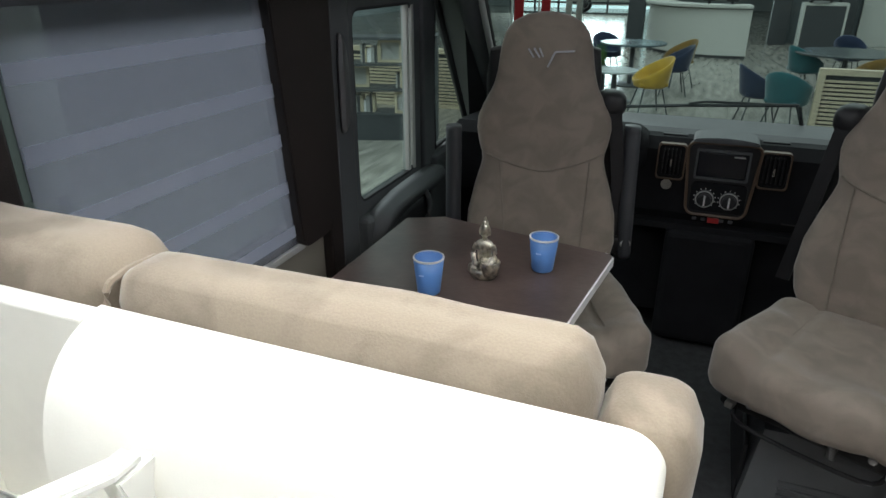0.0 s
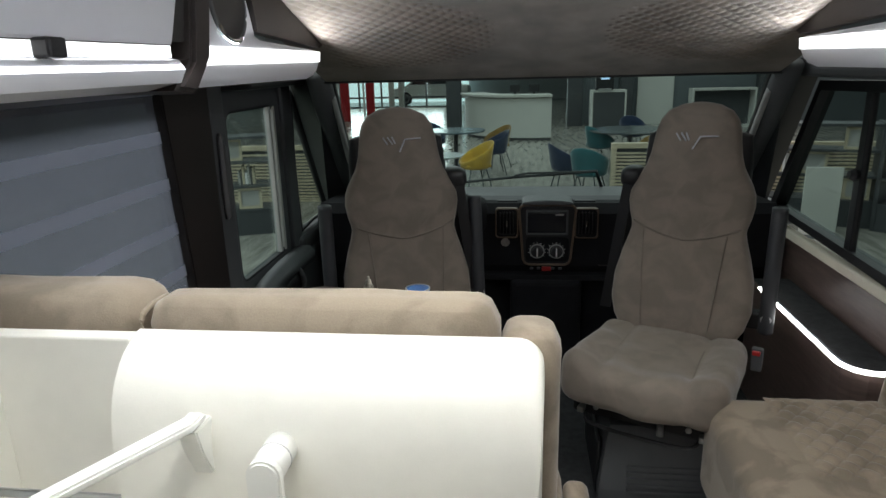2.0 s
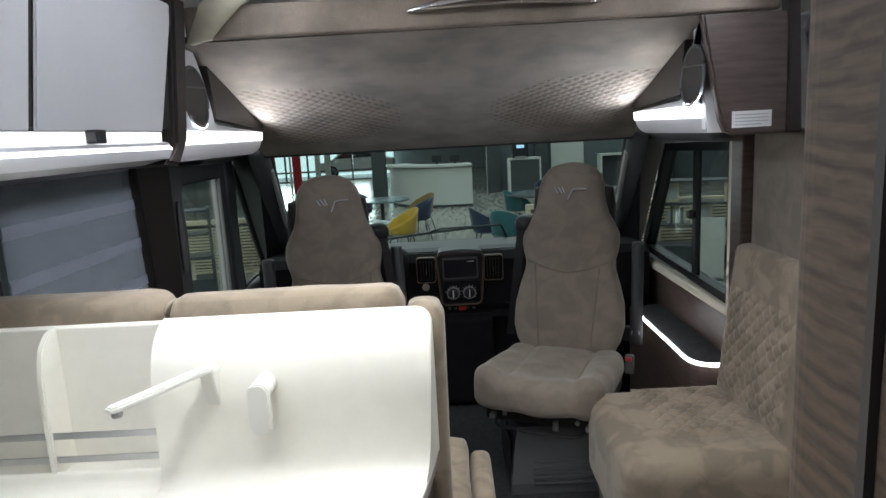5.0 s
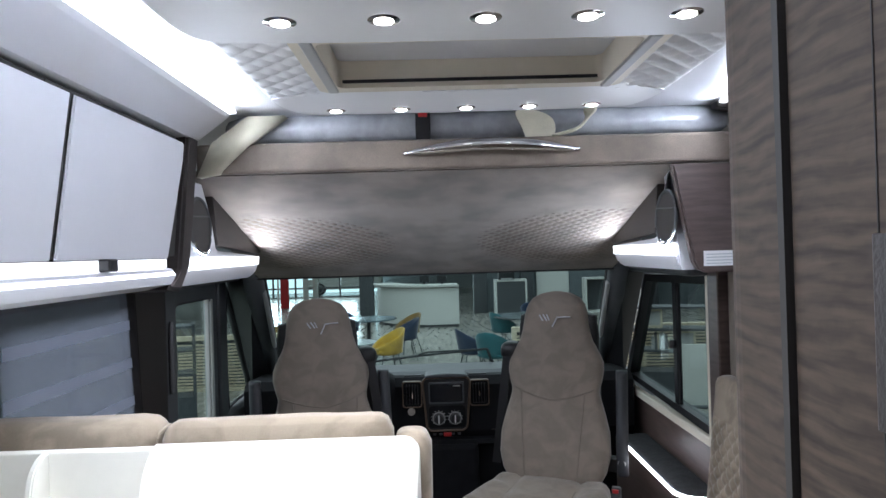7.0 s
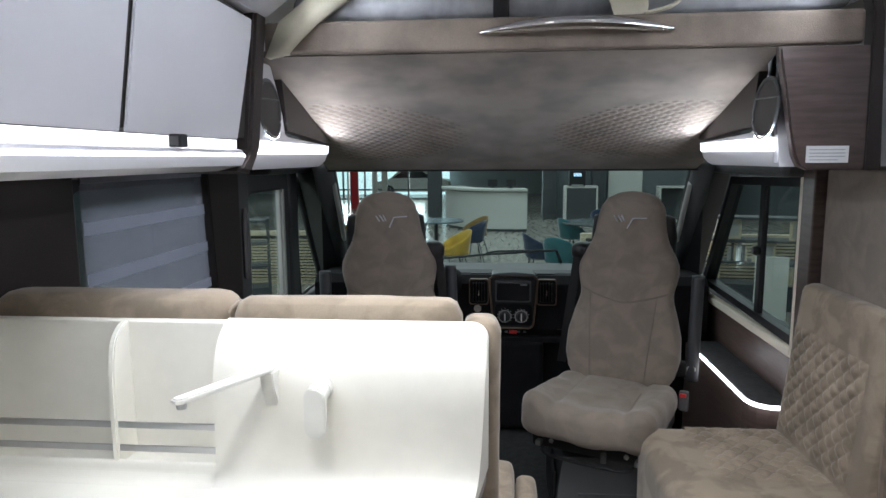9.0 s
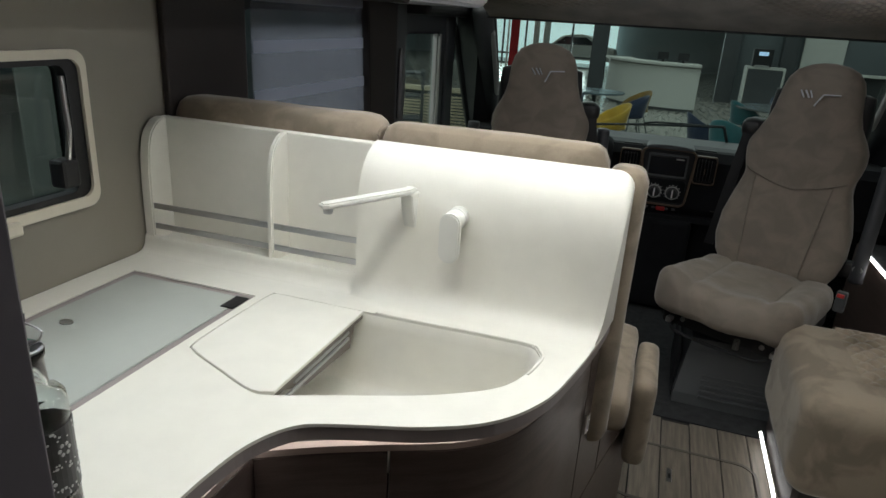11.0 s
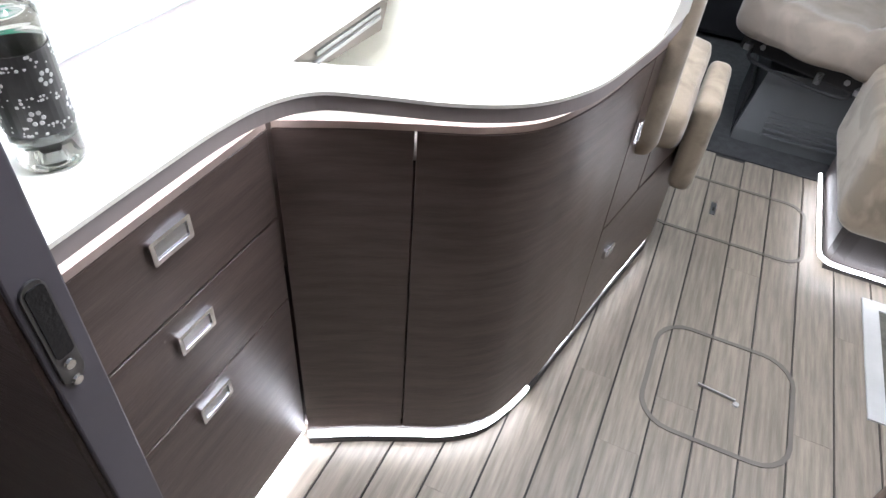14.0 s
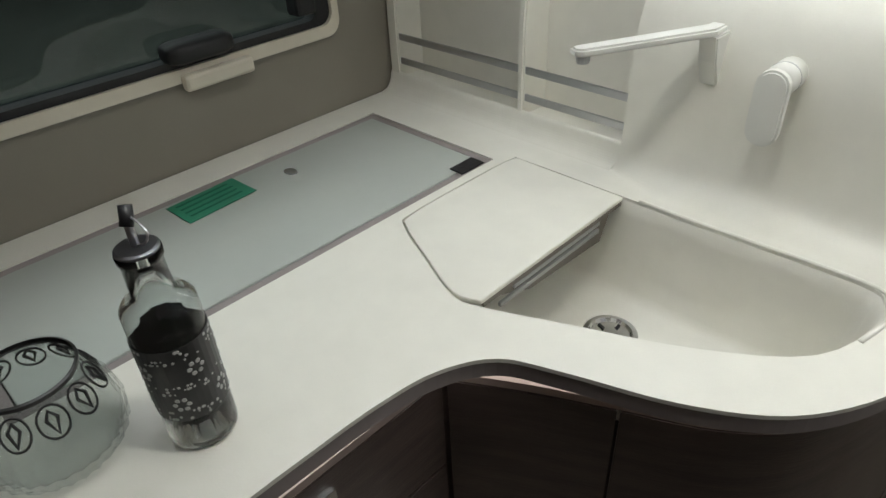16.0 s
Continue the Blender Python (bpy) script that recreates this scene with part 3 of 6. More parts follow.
part("arm", tube([(0.62, 2.86, 1.0), (0.25, 2.90, 0.985), (0.18, 2.88, 0.975)], 0.006, 6), BLACK, wiper)
part("arm_base", tube([(0.62, 2.86, 1.0), (0.66, 2.93, 0.90)], 0.01, 6), BLACK, wiper)
solo("bonnet_shelf", box((CX - 1.1, 2.95, 0.3), (CX + 1.1, 3.10, 0.86), 0.05, 3), LGREY, "grey nose panel below the windscreen", "panel")
solo("nose_wall", box((XL - 0.02, 2.9, -0.1), (XR + 0.02, 2.95, 0.82)), BLACK, "black bulkhead ahead of the pedals", "wall", kind="structure")

# dashboard
dash = thing("dashboard", "black dashboard with brown-trimmed console, top greyed for reflected sky", "dashboard", (0, 0, 0))
part("body", prism([(2.50, 0.10), (2.50, 0.50), (2.44, 0.60), (2.45, 0.86), (2.49, 0.905), (2.56, 0.90), (2.93, 0.88), (2.93, 0.10)], XL + 0.06, XR - 0.06, "x", 0.012), DASH, dash)
# dash top is dark; this grey paints the sky reflected on it
part("top_pad", prism([(2.60, 0.895), (2.64, 0.912), (2.93, 0.905), (2.93, 0.885)], -0.12, 1.2, "x", 0.005), GREY, dash, "dash top coloured grey for the sky's reflection")
CONSOLE = [(x + (x - 0.347) * 0.10 * (z - 0.76) / 0.15, z) for x, z in rounded(0.222, 0.612, 0.472, 0.912, 0.032)]
cons = part("console", prism(CONSOLE, 2.415, 2.47, "y", 0.008), BLACK, dash)
part("console_trim", tube([(x, 2.414, z) for x, z in CONSOLE], 0.006, 6, closed=True), BROWNTRIM, cons, "brown surround")
part("console_hood", prism(smooth_line([(0.225, 0.914), (0.245, 0.928), (0.347, 0.936), (0.45, 0.928), (0.470, 0.914)], 4), 2.40, 2.56, "y", 0.004), GREY, cons, "grey hood over the display")
part("screen_frame", ring_prism(rounded(0.245, 0.765, 0.447, 0.888, 0.008), rounded(0.253, 0.773, 0.438, 0.878, 0.005), 2.402, 2.416, "y"), GREY, cons)
part("control_plate", prism(rounded(0.244, 0.63, 0.452, 0.752, 0.02), 2.408, 2.417, "y", 0.002), DASH, cons)
part("screen", box((0.255, 2.405, 0.775), (0.435, 2.416, 0.875), 0.004), SCREEN, cons, "dark display")
part("screen_mark", box((0.385, 2.403, 0.862), (0.425, 2.4045, 0.868)), LGREY, cons)
for kx in (0.300, 0.392):
    kn = part("climate_knob", lathe([(0.036, 0), (0.036, 0.014), (0.026, 0.017), (0.025, 0.034), (0.02, 0.037)], 24), BLACK, cons, m=pose(kx, 2.410, 0.685, 90, 0, 0))
    part("knob_ring", lathe([(0.031, 0.0125), (0.036, 0.013), (0.036, 0.016), (0.031, 0.0165)], 20, cap=False), LGREY, kn, "pale printed ring")
    part("pointer", box((-0.0035, -0.022, 0.036), (0.0035, 0.022, 0.041), 0.001), CUPRIM, kn)
    for a in range(-130, 131, 26):
        part("tick", box((-0.0015, 0.038, 0.0), (0.0015, 0.043, 0.004)), CUPRIM, kn, m=pose(0, 0, 0, 0, 0, a))
for k in range(7):
    part("button_mark", box((0.262 + k * 0.027, 2.412, 0.735), (0.270 + k * 0.027, 2.4145, 0.741)), LGREY, cons)
part("hazard_button", box((0.325, 2.424, 0.575), (0.37, 2.435, 0.597), 0.003), RED, dash, "red button strip")
for k in (-2, -1, 1, 2):
    part("switch", box((0.335 + k * 0.035, 2.43, 0.58), (0.353 + k * 0.035, 2.44, 0.592), 0.002), GREY, dash)
for vx in (0.152, 0.535):
    vent = part("air_vent", ring_prism(rounded(vx - 0.05, 0.75, vx + 0.05, 0.885, 0.015), rounded(vx - 0.04, 0.76, vx + 0.04, 0.875, 0.01), 2.425, 2.45, "y"), DASH, dash, "black air vent")
    part("vent_trim", ring_prism(rounded(vx - 0.056, 0.744, vx + 0.056, 0.893, 0.016), rounded(vx - 0.05, 0.75, vx + 0.05, 0.887, 0.014), 2.420, 2.45, "y"), BROWNTRIM, vent, "brown surround")
    part("defroster_slot", box((vx - 0.05, 2.53, 0.901), (vx + 0.05, 2.555, 0.909), 0.003), BLACK, dash)
    for k in range(5):
        part("slat", box((vx - 0.036 + k * 0.016, 2.432, 0.762), (vx - 0.030 + k * 0.016, 2.452, 0.873)), BLACK, vent)
    part("vent_tab", box((vx - 0.003, 2.42, 0.80), (vx + 0.003, 2.43, 0.83)), CHROME, vent)
part("starter_ring", lathe([(0.012, 0), (0.022, 0), (0.022, 0.01), (0.012, 0.01)], 18), CHROME, dash, "chrome ring", m=pose(0.145, 2.44, 0.72, 90, 0, 0))
part("lower_shelf", prism([(2.40, 0.535), (2.405, 0.56), (2.50, 0.565), (2.50, 0.535)], -0.02, 0.74, "x", 0.004), DASH, dash, "black shelf lip under the console")
part("glovebox_line", box((0.60, 2.437, 0.60), (1.25, 2.442, 0.606)), JOINT, dash)
part("lower_console", box((0.17, 2.38, 0.02), (0.52, 2.52, 0.54), 0.03, 3), DASH, dash)
part("gauge_hood", pillow((CX - 0.85, 2.40, 0.74), (CX - 0.25, 2.62, 0.94), 3, 10), DASH, dash, "black instrument hood", True)
wheel = thing("steering_wheel", "black steering wheel behind the driver's seat", "steering wheel", (CX - 0.56, 2.36, 0.78))
part("rim", tube([(0.19 * math.cos(a * math.pi / 16), 0.10 * math.sin(a * math.pi / 16), 0.155 * math.sin(a * math.pi / 16)) for a in range(32)], 0.016, 8, closed=True), BLACK, wheel, "", True)
part("hub", pillow((-0.08, -0.03, -0.06), (0.08, 0.05, 0.06), 3, 5), BLACK, wheel, "", True)
part("spoke", tube([(-0.18, 0, 0), (0.18, 0, 0)], 0.014, 6), BLACK, wheel)
part("column", tube([(0, 0.03, 0), (0, 0.22, -0.08)], 0.04, 10), BLACK, wheel)


def swivel_seat(name, label, x, y, rz):
    """A captain's seat that faces backwards (towards -y before the turn)."""
    s = thing(name, label, "seat", (x, y, 0), rz, group="swivelling cab seats")
    # backrest: half widths up the height; leans back
    rows = [(0.475, 0.10, 0.045), (0.49, 0.175, 0.065), (0.52, 0.218, 0.08), (0.57, 0.248, 0.087), (0.64, 0.266, 0.088), (0.74, 0.262, 0.086), (0.83, 0.240, 0.08), (0.89, 0.221, 0.075), (0.925, 0.213, 0.071), (0.95, 0.215, 0.073),
            (0.985, 0.225, 0.077), (1.03, 0.233, 0.079), (1.07, 0.230, 0.077), (1.105, 0.216, 0.073), (1.14, 0.196, 0.068), (1.17, 0.180, 0.065), (1.22, 0.166, 0.062), (1.30, 0.155, 0.058), (1.345, 0.142, 0.053),
            (1.38, 0.115, 0.045), (1.402, 0.07, 0.033), (1.411, 0.02, 0.012)]
    sections = []
    for z, w, d in rows:
        cy = 0.125 + (z - 0.4) * 0.172
        ring = []
        for k in range(28):
            a = 2 * math.pi * k / 28
            c, si = math.cos(a), math.sin(a)
            e = 0.55
            px = w * math.copysign(abs(c) ** e, c)
            py = d * math.copysign(abs(si) ** e, si)
            if si < 0:
                py += 0.008 * math.cos(px / w * math.pi / 2)
            ring.append((px, cy + py, z))
        sections.append(ring)
    back = part("backrest", loft(sections), SUEDE, s, "taupe suede backrest with shaped headrest", True)

    def front(px, z):
        # place on the front of the backrest
        d = np.interp(z, [r[0] for r in rows], [r[2] for r in rows])
        w = np.interp(z, [r[0] for r in rows], [r[1] for r in rows])
        u = min(0.98, abs(px) / w)
        return (px, 0.125 + (z - 0.4) * 0.172 - d * (1 - u ** 3.6) ** 0.28 + 0.008 * math.cos(u * math.pi / 2) - 0.0035, z)
    seam = [front(-0.20 + 0.4 * k / 20, 0.935 - 0.035 * math.sin(math.pi * k / 20) + 0.02 * abs(k / 10 - 1)) for k in range(21)]
    part("seam", tube(seam, 0.0035, 5), material_seam, back)
    for sg in (-1, 1):
        part("seam", tube([front(sg * (0.155 - 0.03 * k / 12), 0.93 - 0.38 * k / 12) for k in range(13)], 0.003, 5), material_seam, back)
    lines = [[(-0.004, 1.232), (0.02, 1.279)], [(0.02, 1.279), (0.052, 1.281), (0.085, 1.282)], [(-0.068, 1.290), (-0.050, 1.262)], [(-0.050, 1.292), (-0.030, 1.262)], [(-0.032, 1.292), (-0.019, 1.264)], [(-0.019, 1.264), (-0.004, 1.232)]]
    for ln in lines:
        dense = [(a + (c - a) * k / 5, b + (d - b) * k / 5) for (a, b), (c, d) in zip(ln, ln[1:]) for k in range(6)]
        part("stitched_mark", tube([(p[0], p[1] - 0.011, p[2]) for p in (front(a, b + 0.01) for a, b in dense)], 0.0034, 5), THREAD, back, "silver stitched line emblem")
    part("quilted_panel", quilt(0.25, 0.40, (-0.125, 0, 0), (1, 0, 0), (0, 0, 1), (0, -1, 0), 0.034, 0.006, 0.006), SUEDE, back, "", True)
    pq = back.children[-1]
    for v in pq.data.vertices:
        f = front(v.co.x * 0.98, 0.50 + v.co.z)
        v.co = Vector((v.co.x, f[1] + v.co.y * 1.0 + 0.0012, 0.50 + v.co.z))
    # cushion: a waisted, puffed block with a central well
    cu = pillow((-0.28, -0.365, 0.415), (0.28, 0.19, 0.552), 2.8, 24, 0.0, wrinkle=0.009)
    for v in cu.verts:
        u = abs(v.co.x / 0.285)
        if v.co.z > 0.46:
            v.co.z += 0.034 * max(0, min(1, (u - 0.5) / 0.3)) * max(0, min(1, (0.06 - v.co.y) / 0.25)) - 0.014 * math.exp(-((u - 0.5) / 0.06) ** 2) + 0.018 * max(0, min(1, (-v.co.y - 0.22) / 0.12))
        if v.co.y < -0.2:
            v.co.y -= 0.035 * math.cos(min(1, u) * math.pi / 2) - 0.012 * math.exp(-((u - 0.55) / 0.07) ** 2)
    part("seat_cushion", cu, SUEDE, s, "", True)
    for sg in (-1, 1):
        part("seam", tube(smooth_line([(sg * 0.143, 0.12, 0.537), (sg * 0.143, -0.1, 0.539), (sg * 0.150, -0.25, 0.543), (sg * 0.155, -0.33, 0.552)], 5), 0.003, 5), material_seam, s)
    part("back_shell", pillow((-0.20, 0.27, 0.42), (0.20, 0.36, 1.30), 3, 8), BLACK, s, "black plastic back shell", True)
    back_sh = s.children[-1]
    for v in back_sh.data.vertices:
        v.co.y += (v.co.z - 0.4) * 0.10 - 0.06
    part("slider_frame", box((-0.25, -0.33, 0.335), (0.25, 0.20, 0.402), 0.012), BLACK, s)
    part("swivel_plate", lathe([(0.20, 0.295), (0.22, 0.305), (0.22, 0.33), (0.18, 0.336)], 24), BLACK, s)
    part("release_bar", tube(smooth_line([(-0.20, -0.33, 0.35), (-0.15, -0.38, 0.33), (0.15, -0.38, 0.33), (0.20, -0.33, 0.35)], 5), 0.007, 8), BLACK, s, "black release bar")
    for sg in (-1, 1):
        part("slide_rail", box((sg * 0.21 - 0.012, -0.36, 0.35), (sg * 0.21 + 0.012, 0.22, 0.372), 0.003), STEEL, s, "bare steel slide rail")
        part("rail_bolt", lathe([(0.011, 0), (0.011, 0.006), (0.006, 0.008)], 6), STEEL, s, m=pose(sg * 0.16, -0.331, 0.372, 90, 0, 0))
    part("tilt_spring", tube([(0.07 + 0.011 * math.cos(k * 0.8), -0.345 + 0.011 * math.sin(k * 0.8), 0.372 - k * 0.0007) for k in range(60)], 0.002, 4), STEEL, s)
    part("lever", tube([(-0.29, -0.1, 0.40), (-0.31, -0.2, 0.38)], 0.012, 8), BLACK, s)
    for sg in ((-1, 1) if rz > 0 else (1,)):
        arm = part("armrest", loft([[(sg * 0.315 + 0.028 * math.cos(a), yy + 0.038 * math.sin(a), z) for a in np.linspace(0, 2 * math.pi, 13)[:-1]] for z, yy in ((0.56, 0.20), (0.58, 0.19), (0.75, 0.21), (0.95, 0.235), (1.02, 0.245), (1.035, 0.247))]), ARM, s, "dark grey folded-up armrest", True)
        part("armrest_button", lathe([(0.02, 0), (0.018, 0.008)], 16), LGREY, arm, "pale round adjuster", m=pose(sg * 0.315, 0.17, 0.62, 90, 0, 0))
        part("armrest_bracket", box((min(sg * 0.24, sg * 0.33), 0.18, 0.57), (max(sg * 0.24, sg * 0.33), 0.23, 0.64), 0.01), BLACK, s)
    sg = -1 if rz < 0 else 1
    part("belt_tower", box((sg * 0.24 - 0.03, 0.25, 0.5), (sg * 0.24 + 0.03, 0.32, 1.10), 0.015), BLACK, s)
    part("belt_guide", pillow((sg * 0.235 - 0.045, 0.20, 1.07), (sg * 0.235 + 0.045, 0.32, 1.16), 3, 5), BLACK, s, "black belt guide", True)
    part("seat_belt", prism([(sg * 0.215, 1.10), (sg * 0.26, 1.10), (sg * 0.335, 0.55), (sg * 0.29, 0.55)], 0.205, 0.209, "y"), BLACK, s, "black belt webbing")
    bk = part("buckle", box((-sg * 0.31 - 0.02, 0.02, 0.47), (-sg * 0.31 + 0.02, 0.05, 0.56), 0.008), GREY, s)
    part("buckle_button", box((-sg * 0.31 - 0.016, 0.012, 0.535), (-sg * 0.31 + 0.012, 0.045, 0.552), 0.004), RED, bk, "red release button")
    return s


material_seam = material("seam_shadow_thread", (0.215, 0.182, 0.15), 0.95, var=0.1)
swivel_seat("swivel_seat", "taupe suede swivel seat turned to the table", -0.19, 1.70, 20)
swivel_seat("swivel_seat", "taupe suede passenger swivel seat turned to the lounge", 0.78, 1.70, -25)
for bx, lab in ((-0.19, "black plastic seat box under the driver's seat"), (0.74, "ribbed black plastic seat box on the cab floor")):
    sb = thing("seat_box", lab, "seat base", (bx, 1.68, 0.004))
    part("body", loft([[(sx * w, sy * d, z) for sx, sy in ((-1, -1), (1, -1), (1, 1), (-1, 1))] for w, d, z in ((0.23, 0.25, 0.0), (0.23, 0.25, 0.05), (0.20, 0.215, 0.24), (0.19, 0.20, 0.29))]), GREY, sb)
    for k in range(5):
        part("rib", box((-0.13, -0.262 + k * 0.006, 0.045 + k * 0.022), (0.19, -0.20, 0.057 + k * 0.022), 0.003), GREY, sb)
    part("side_edge", box((-0.235, -0.20, 0.0), (-0.222, 0.2, 0.22), 0.004), BLACK, sb)

# ---- drop-down bed over the cab ----
bed = thing("drop_down_bed", "suede-lined drop-down bed folded up under the roof", "bed", (0, 0, 0))
BX0, BX1 = -0.50, 1.12
part("front_board", box((BX0 + 0.02, 0.87, 1.90), (BX1 + 0.215, 0.91, 2.0), 0.012, 3), LINER, bed, "brown suede edge board")
part("underside", prism([(0.885, 1.895), (0.92, 1.92), (2.17, 1.55), (2.16, 1.505)], BX0 - 0.12, BX1 + 0.12, "x", 0.004), LINER, bed, "brown suede underside sloping to the windscreen")
slope = Vector((0, 2.16 - 0.885, 1.505 - 1.895))
ln = slope.length
nrm = Vector((0, slope.z, -slope.y)).normalized()
for sg in (-1, 1):
    cx0 = CX + sg * 0.47

    def keep(s, t, sg=sg):
        # a lens-shaped field, widest near the cab wall
        w = s if sg > 0 else 1 - s
        return (1 - w) ** 2 + ((t - 0.52) / 0.5) ** 2 < 0.98
    qf = part("quilted_field", quilt(0.66, ln * 0.62, Vector((cx0 - 0.33, 0.885, 1.895)) + slope * 0.26, (1, 0, 0), slope, nrm, 0.036, 0.009, 0.006, keep), LINER, bed, "diamond-quilted suede field", True)
    for v in qf.data.vertices:
        # sink the rim of the field into the lining
        w = (v.co.x - (cx0 - 0.33)) / 0.66
        w = w if sg > 0 else 1 - w
        tt = ((v.co - Vector((v.co.x, 0.885, 1.895))).dot(slope) / (ln * ln) - 0.26) / 0.62
        e = (1 - w) ** 2 + ((tt - 0.52) / 0.5) ** 2
        v.co -= nrm * 0.007 * max(0.0, min(1.0, (e - 0.45) / 0.45))
ft = thing("bed_mattress", "rolled mattress in clear plastic film on the bed", "mattress", (0, 0, 0))
mt = pillow((BX0 + 0.10, 0.90, 2.003), (BX1 + 0.20, 1.75, 2.095), 2.2, 24)
for v in mt.verts:
    v.co.z += 0.006 * noise.noise(v.co * 14)
    v.co.y += 0.012 * noise.noise(v.co * 9 + Vector((3, 1, 2)))
part("film_cover", mt, PLASTICFILM, ft, "crinkled clear film", True)
part("belt_strap", box((0.245, 0.885, 1.99), (0.295, 0.905, 2.092), 0.004), BLACK, ft, "black strap")
part("belt_tag", box((0.255, 0.882, 2.075), (0.285, 0.887, 2.09), 0.002), RED, ft, "red tag")
part("care_tag", prism(smooth_line([(0.58, 2.085), (0.60, 2.03), (0.62, 1.99), (0.68, 1.975), (0.71, 2.01), (0.70, 2.06), (0.64, 2.088)], 4, True), 0.878, 0.884, "y"), CLOTH, ft, "ivory cloth tag")
part("loop_strap", tube(smooth_line([(0.70, 0.88, 2.0), (0.78, 0.87, 2.02), (0.82, 0.87, 2.06), (0.83, 0.88, 2.09)], 5), 0.022, 8, flat=0.25), CLOTH, ft, "ivory cloth loop", True)
fold = thing("folded_edge_curtain", "ivory folded curtain edge beside the bed", "curtain", (0, 0, 0))
part("curtain_fold", loft([[(-0.47, 0.85, 1.89), (-0.40, 0.85, 1.90), (-0.40, 0.90, 1.90), (-0.47, 0.90, 1.89)], [(-0.42, 0.85, 2.0), (-0.30, 0.85, 1.99), (-0.30, 0.90, 2.0), (-0.42, 0.90, 2.01)], [(-0.30, 0.85, 2.085), (-0.18, 0.85, 2.085), (-0.18, 0.90, 2.085), (-0.30, 0.90, 2.085)]]), CLOTH, fold, "", True)
hd = thing("pull_bar", "curved chrome pull handle on the bed edge", "handle", (0.494, 0.86, 1.96))
part("grip", loft([[(x, -0.03 * math.cos(x * 5.2) + 0.012 * math.cos(a), 0.022 * math.cos(x * 5.2) - 0.012 + (0.017 * (1 - (abs(x) / 0.30) ** 3) + 0.003) * math.sin(a)) for a in np.linspace(0, 2 * math.pi, 13)[:-1]] for x in np.linspace(-0.29, 0.29, 17)]), CHROME, hd, "", True)
for sx in (-0.2, 0.2):
    part("stand_off", tube([(sx, 0.02, 0.0), (sx, -0.02, 0.0)], 0.01, 8), CHROME, hd)

# ---- overhead cabinets on the left ----
CAB = [(-2.3, -1.36), (-1.355, -0.665), (-0.66, 0.03), (0.035, 0.70)]
for k, (a, b) in enumerate(CAB):
    oc = thing("overhead_cabinet", "white lacquered overhead locker with flush flap", "cabinet", (0, 0, 0), group="overhead lockers")
    part("body", prism([(-0.865, 1.995), (-0.4755, 1.995), (-0.4755, 1.635), (-0.865, 1.635)], a, b, "y"), JOINT, oc, "dark shadow gap carcass")
    if k == 3:
        flap = prism([(a + 0.006, 1.628), (0.60, 1.628), (0.76, 1.985), (a + 0.097, 1.985)], -0.475, -0.468, "x", 0.004)
    else:
        flap = prism([(a + 0.006, 1.628), (b - 0.006, 1.628), (b + 0.085, 1.985), (a + 0.097, 1.985)], -0.475, -0.468, "x", 0.004)
    part("flap", flap, WHITE, oc)
    part("catch", box((-0.47, (a + b) / 2 - 0.02 - 0.14, 1.60), (-0.44, (a + b) / 2 + 0.02 - 0.14, 1.63), 0.005), BLACK, oc, "black flap catch")
solo("cabinet_cornice", prism([(-0.865, 2.097), (-0.34, 2.097), (-0.36, 2.075), (-0.455, 2.005), (-0.52, 2.0), (-0.865, 2.0)], -2.35, 0.83, "y"), WHITE, "white curved cornice above the lockers", "trim", kind="structure")
solo("ceiling_led_line", box((-0.352, -2.3, 2.086), (-0.327, 0.82, 2.0965), 0.003), LED, "bright continuous LED line along the ceiling edge", "light")
solo("locker_valance", prism([(-0.865, 1.61), (-0.476, 1.602), (-0.458, 1.598), (-0.447, 1.580), (-0.46, 1.555), (-0.52, 1.54), (-0.865, 1.535)], -2.35, 0.60, "y"), WHITE, "white rounded valance under the overhead lockers", "trim", kind="structure")
solo("locker_led_strip", prism([(-0.495, 1.604), (-0.474, 1.604), (-0.474, 1.626), (-0.495, 1.626)], -2.3, 0.60, "y"), LED, "bright LED strip under the locker flaps", "light")
# dark end board that closes the lockers
solo("locker_end_board", prism([(0.575, 1.54), (0.655, 1.60), (0.745, 1.99), (0.755, 2.05), (0.845, 2.05), (0.825, 1.95), (0.735, 1.6), (0.66, 1.53)], -0.86, -0.455, "x", 0.01), BOARD, "dark brown rounded end board of the lockers", "panel")


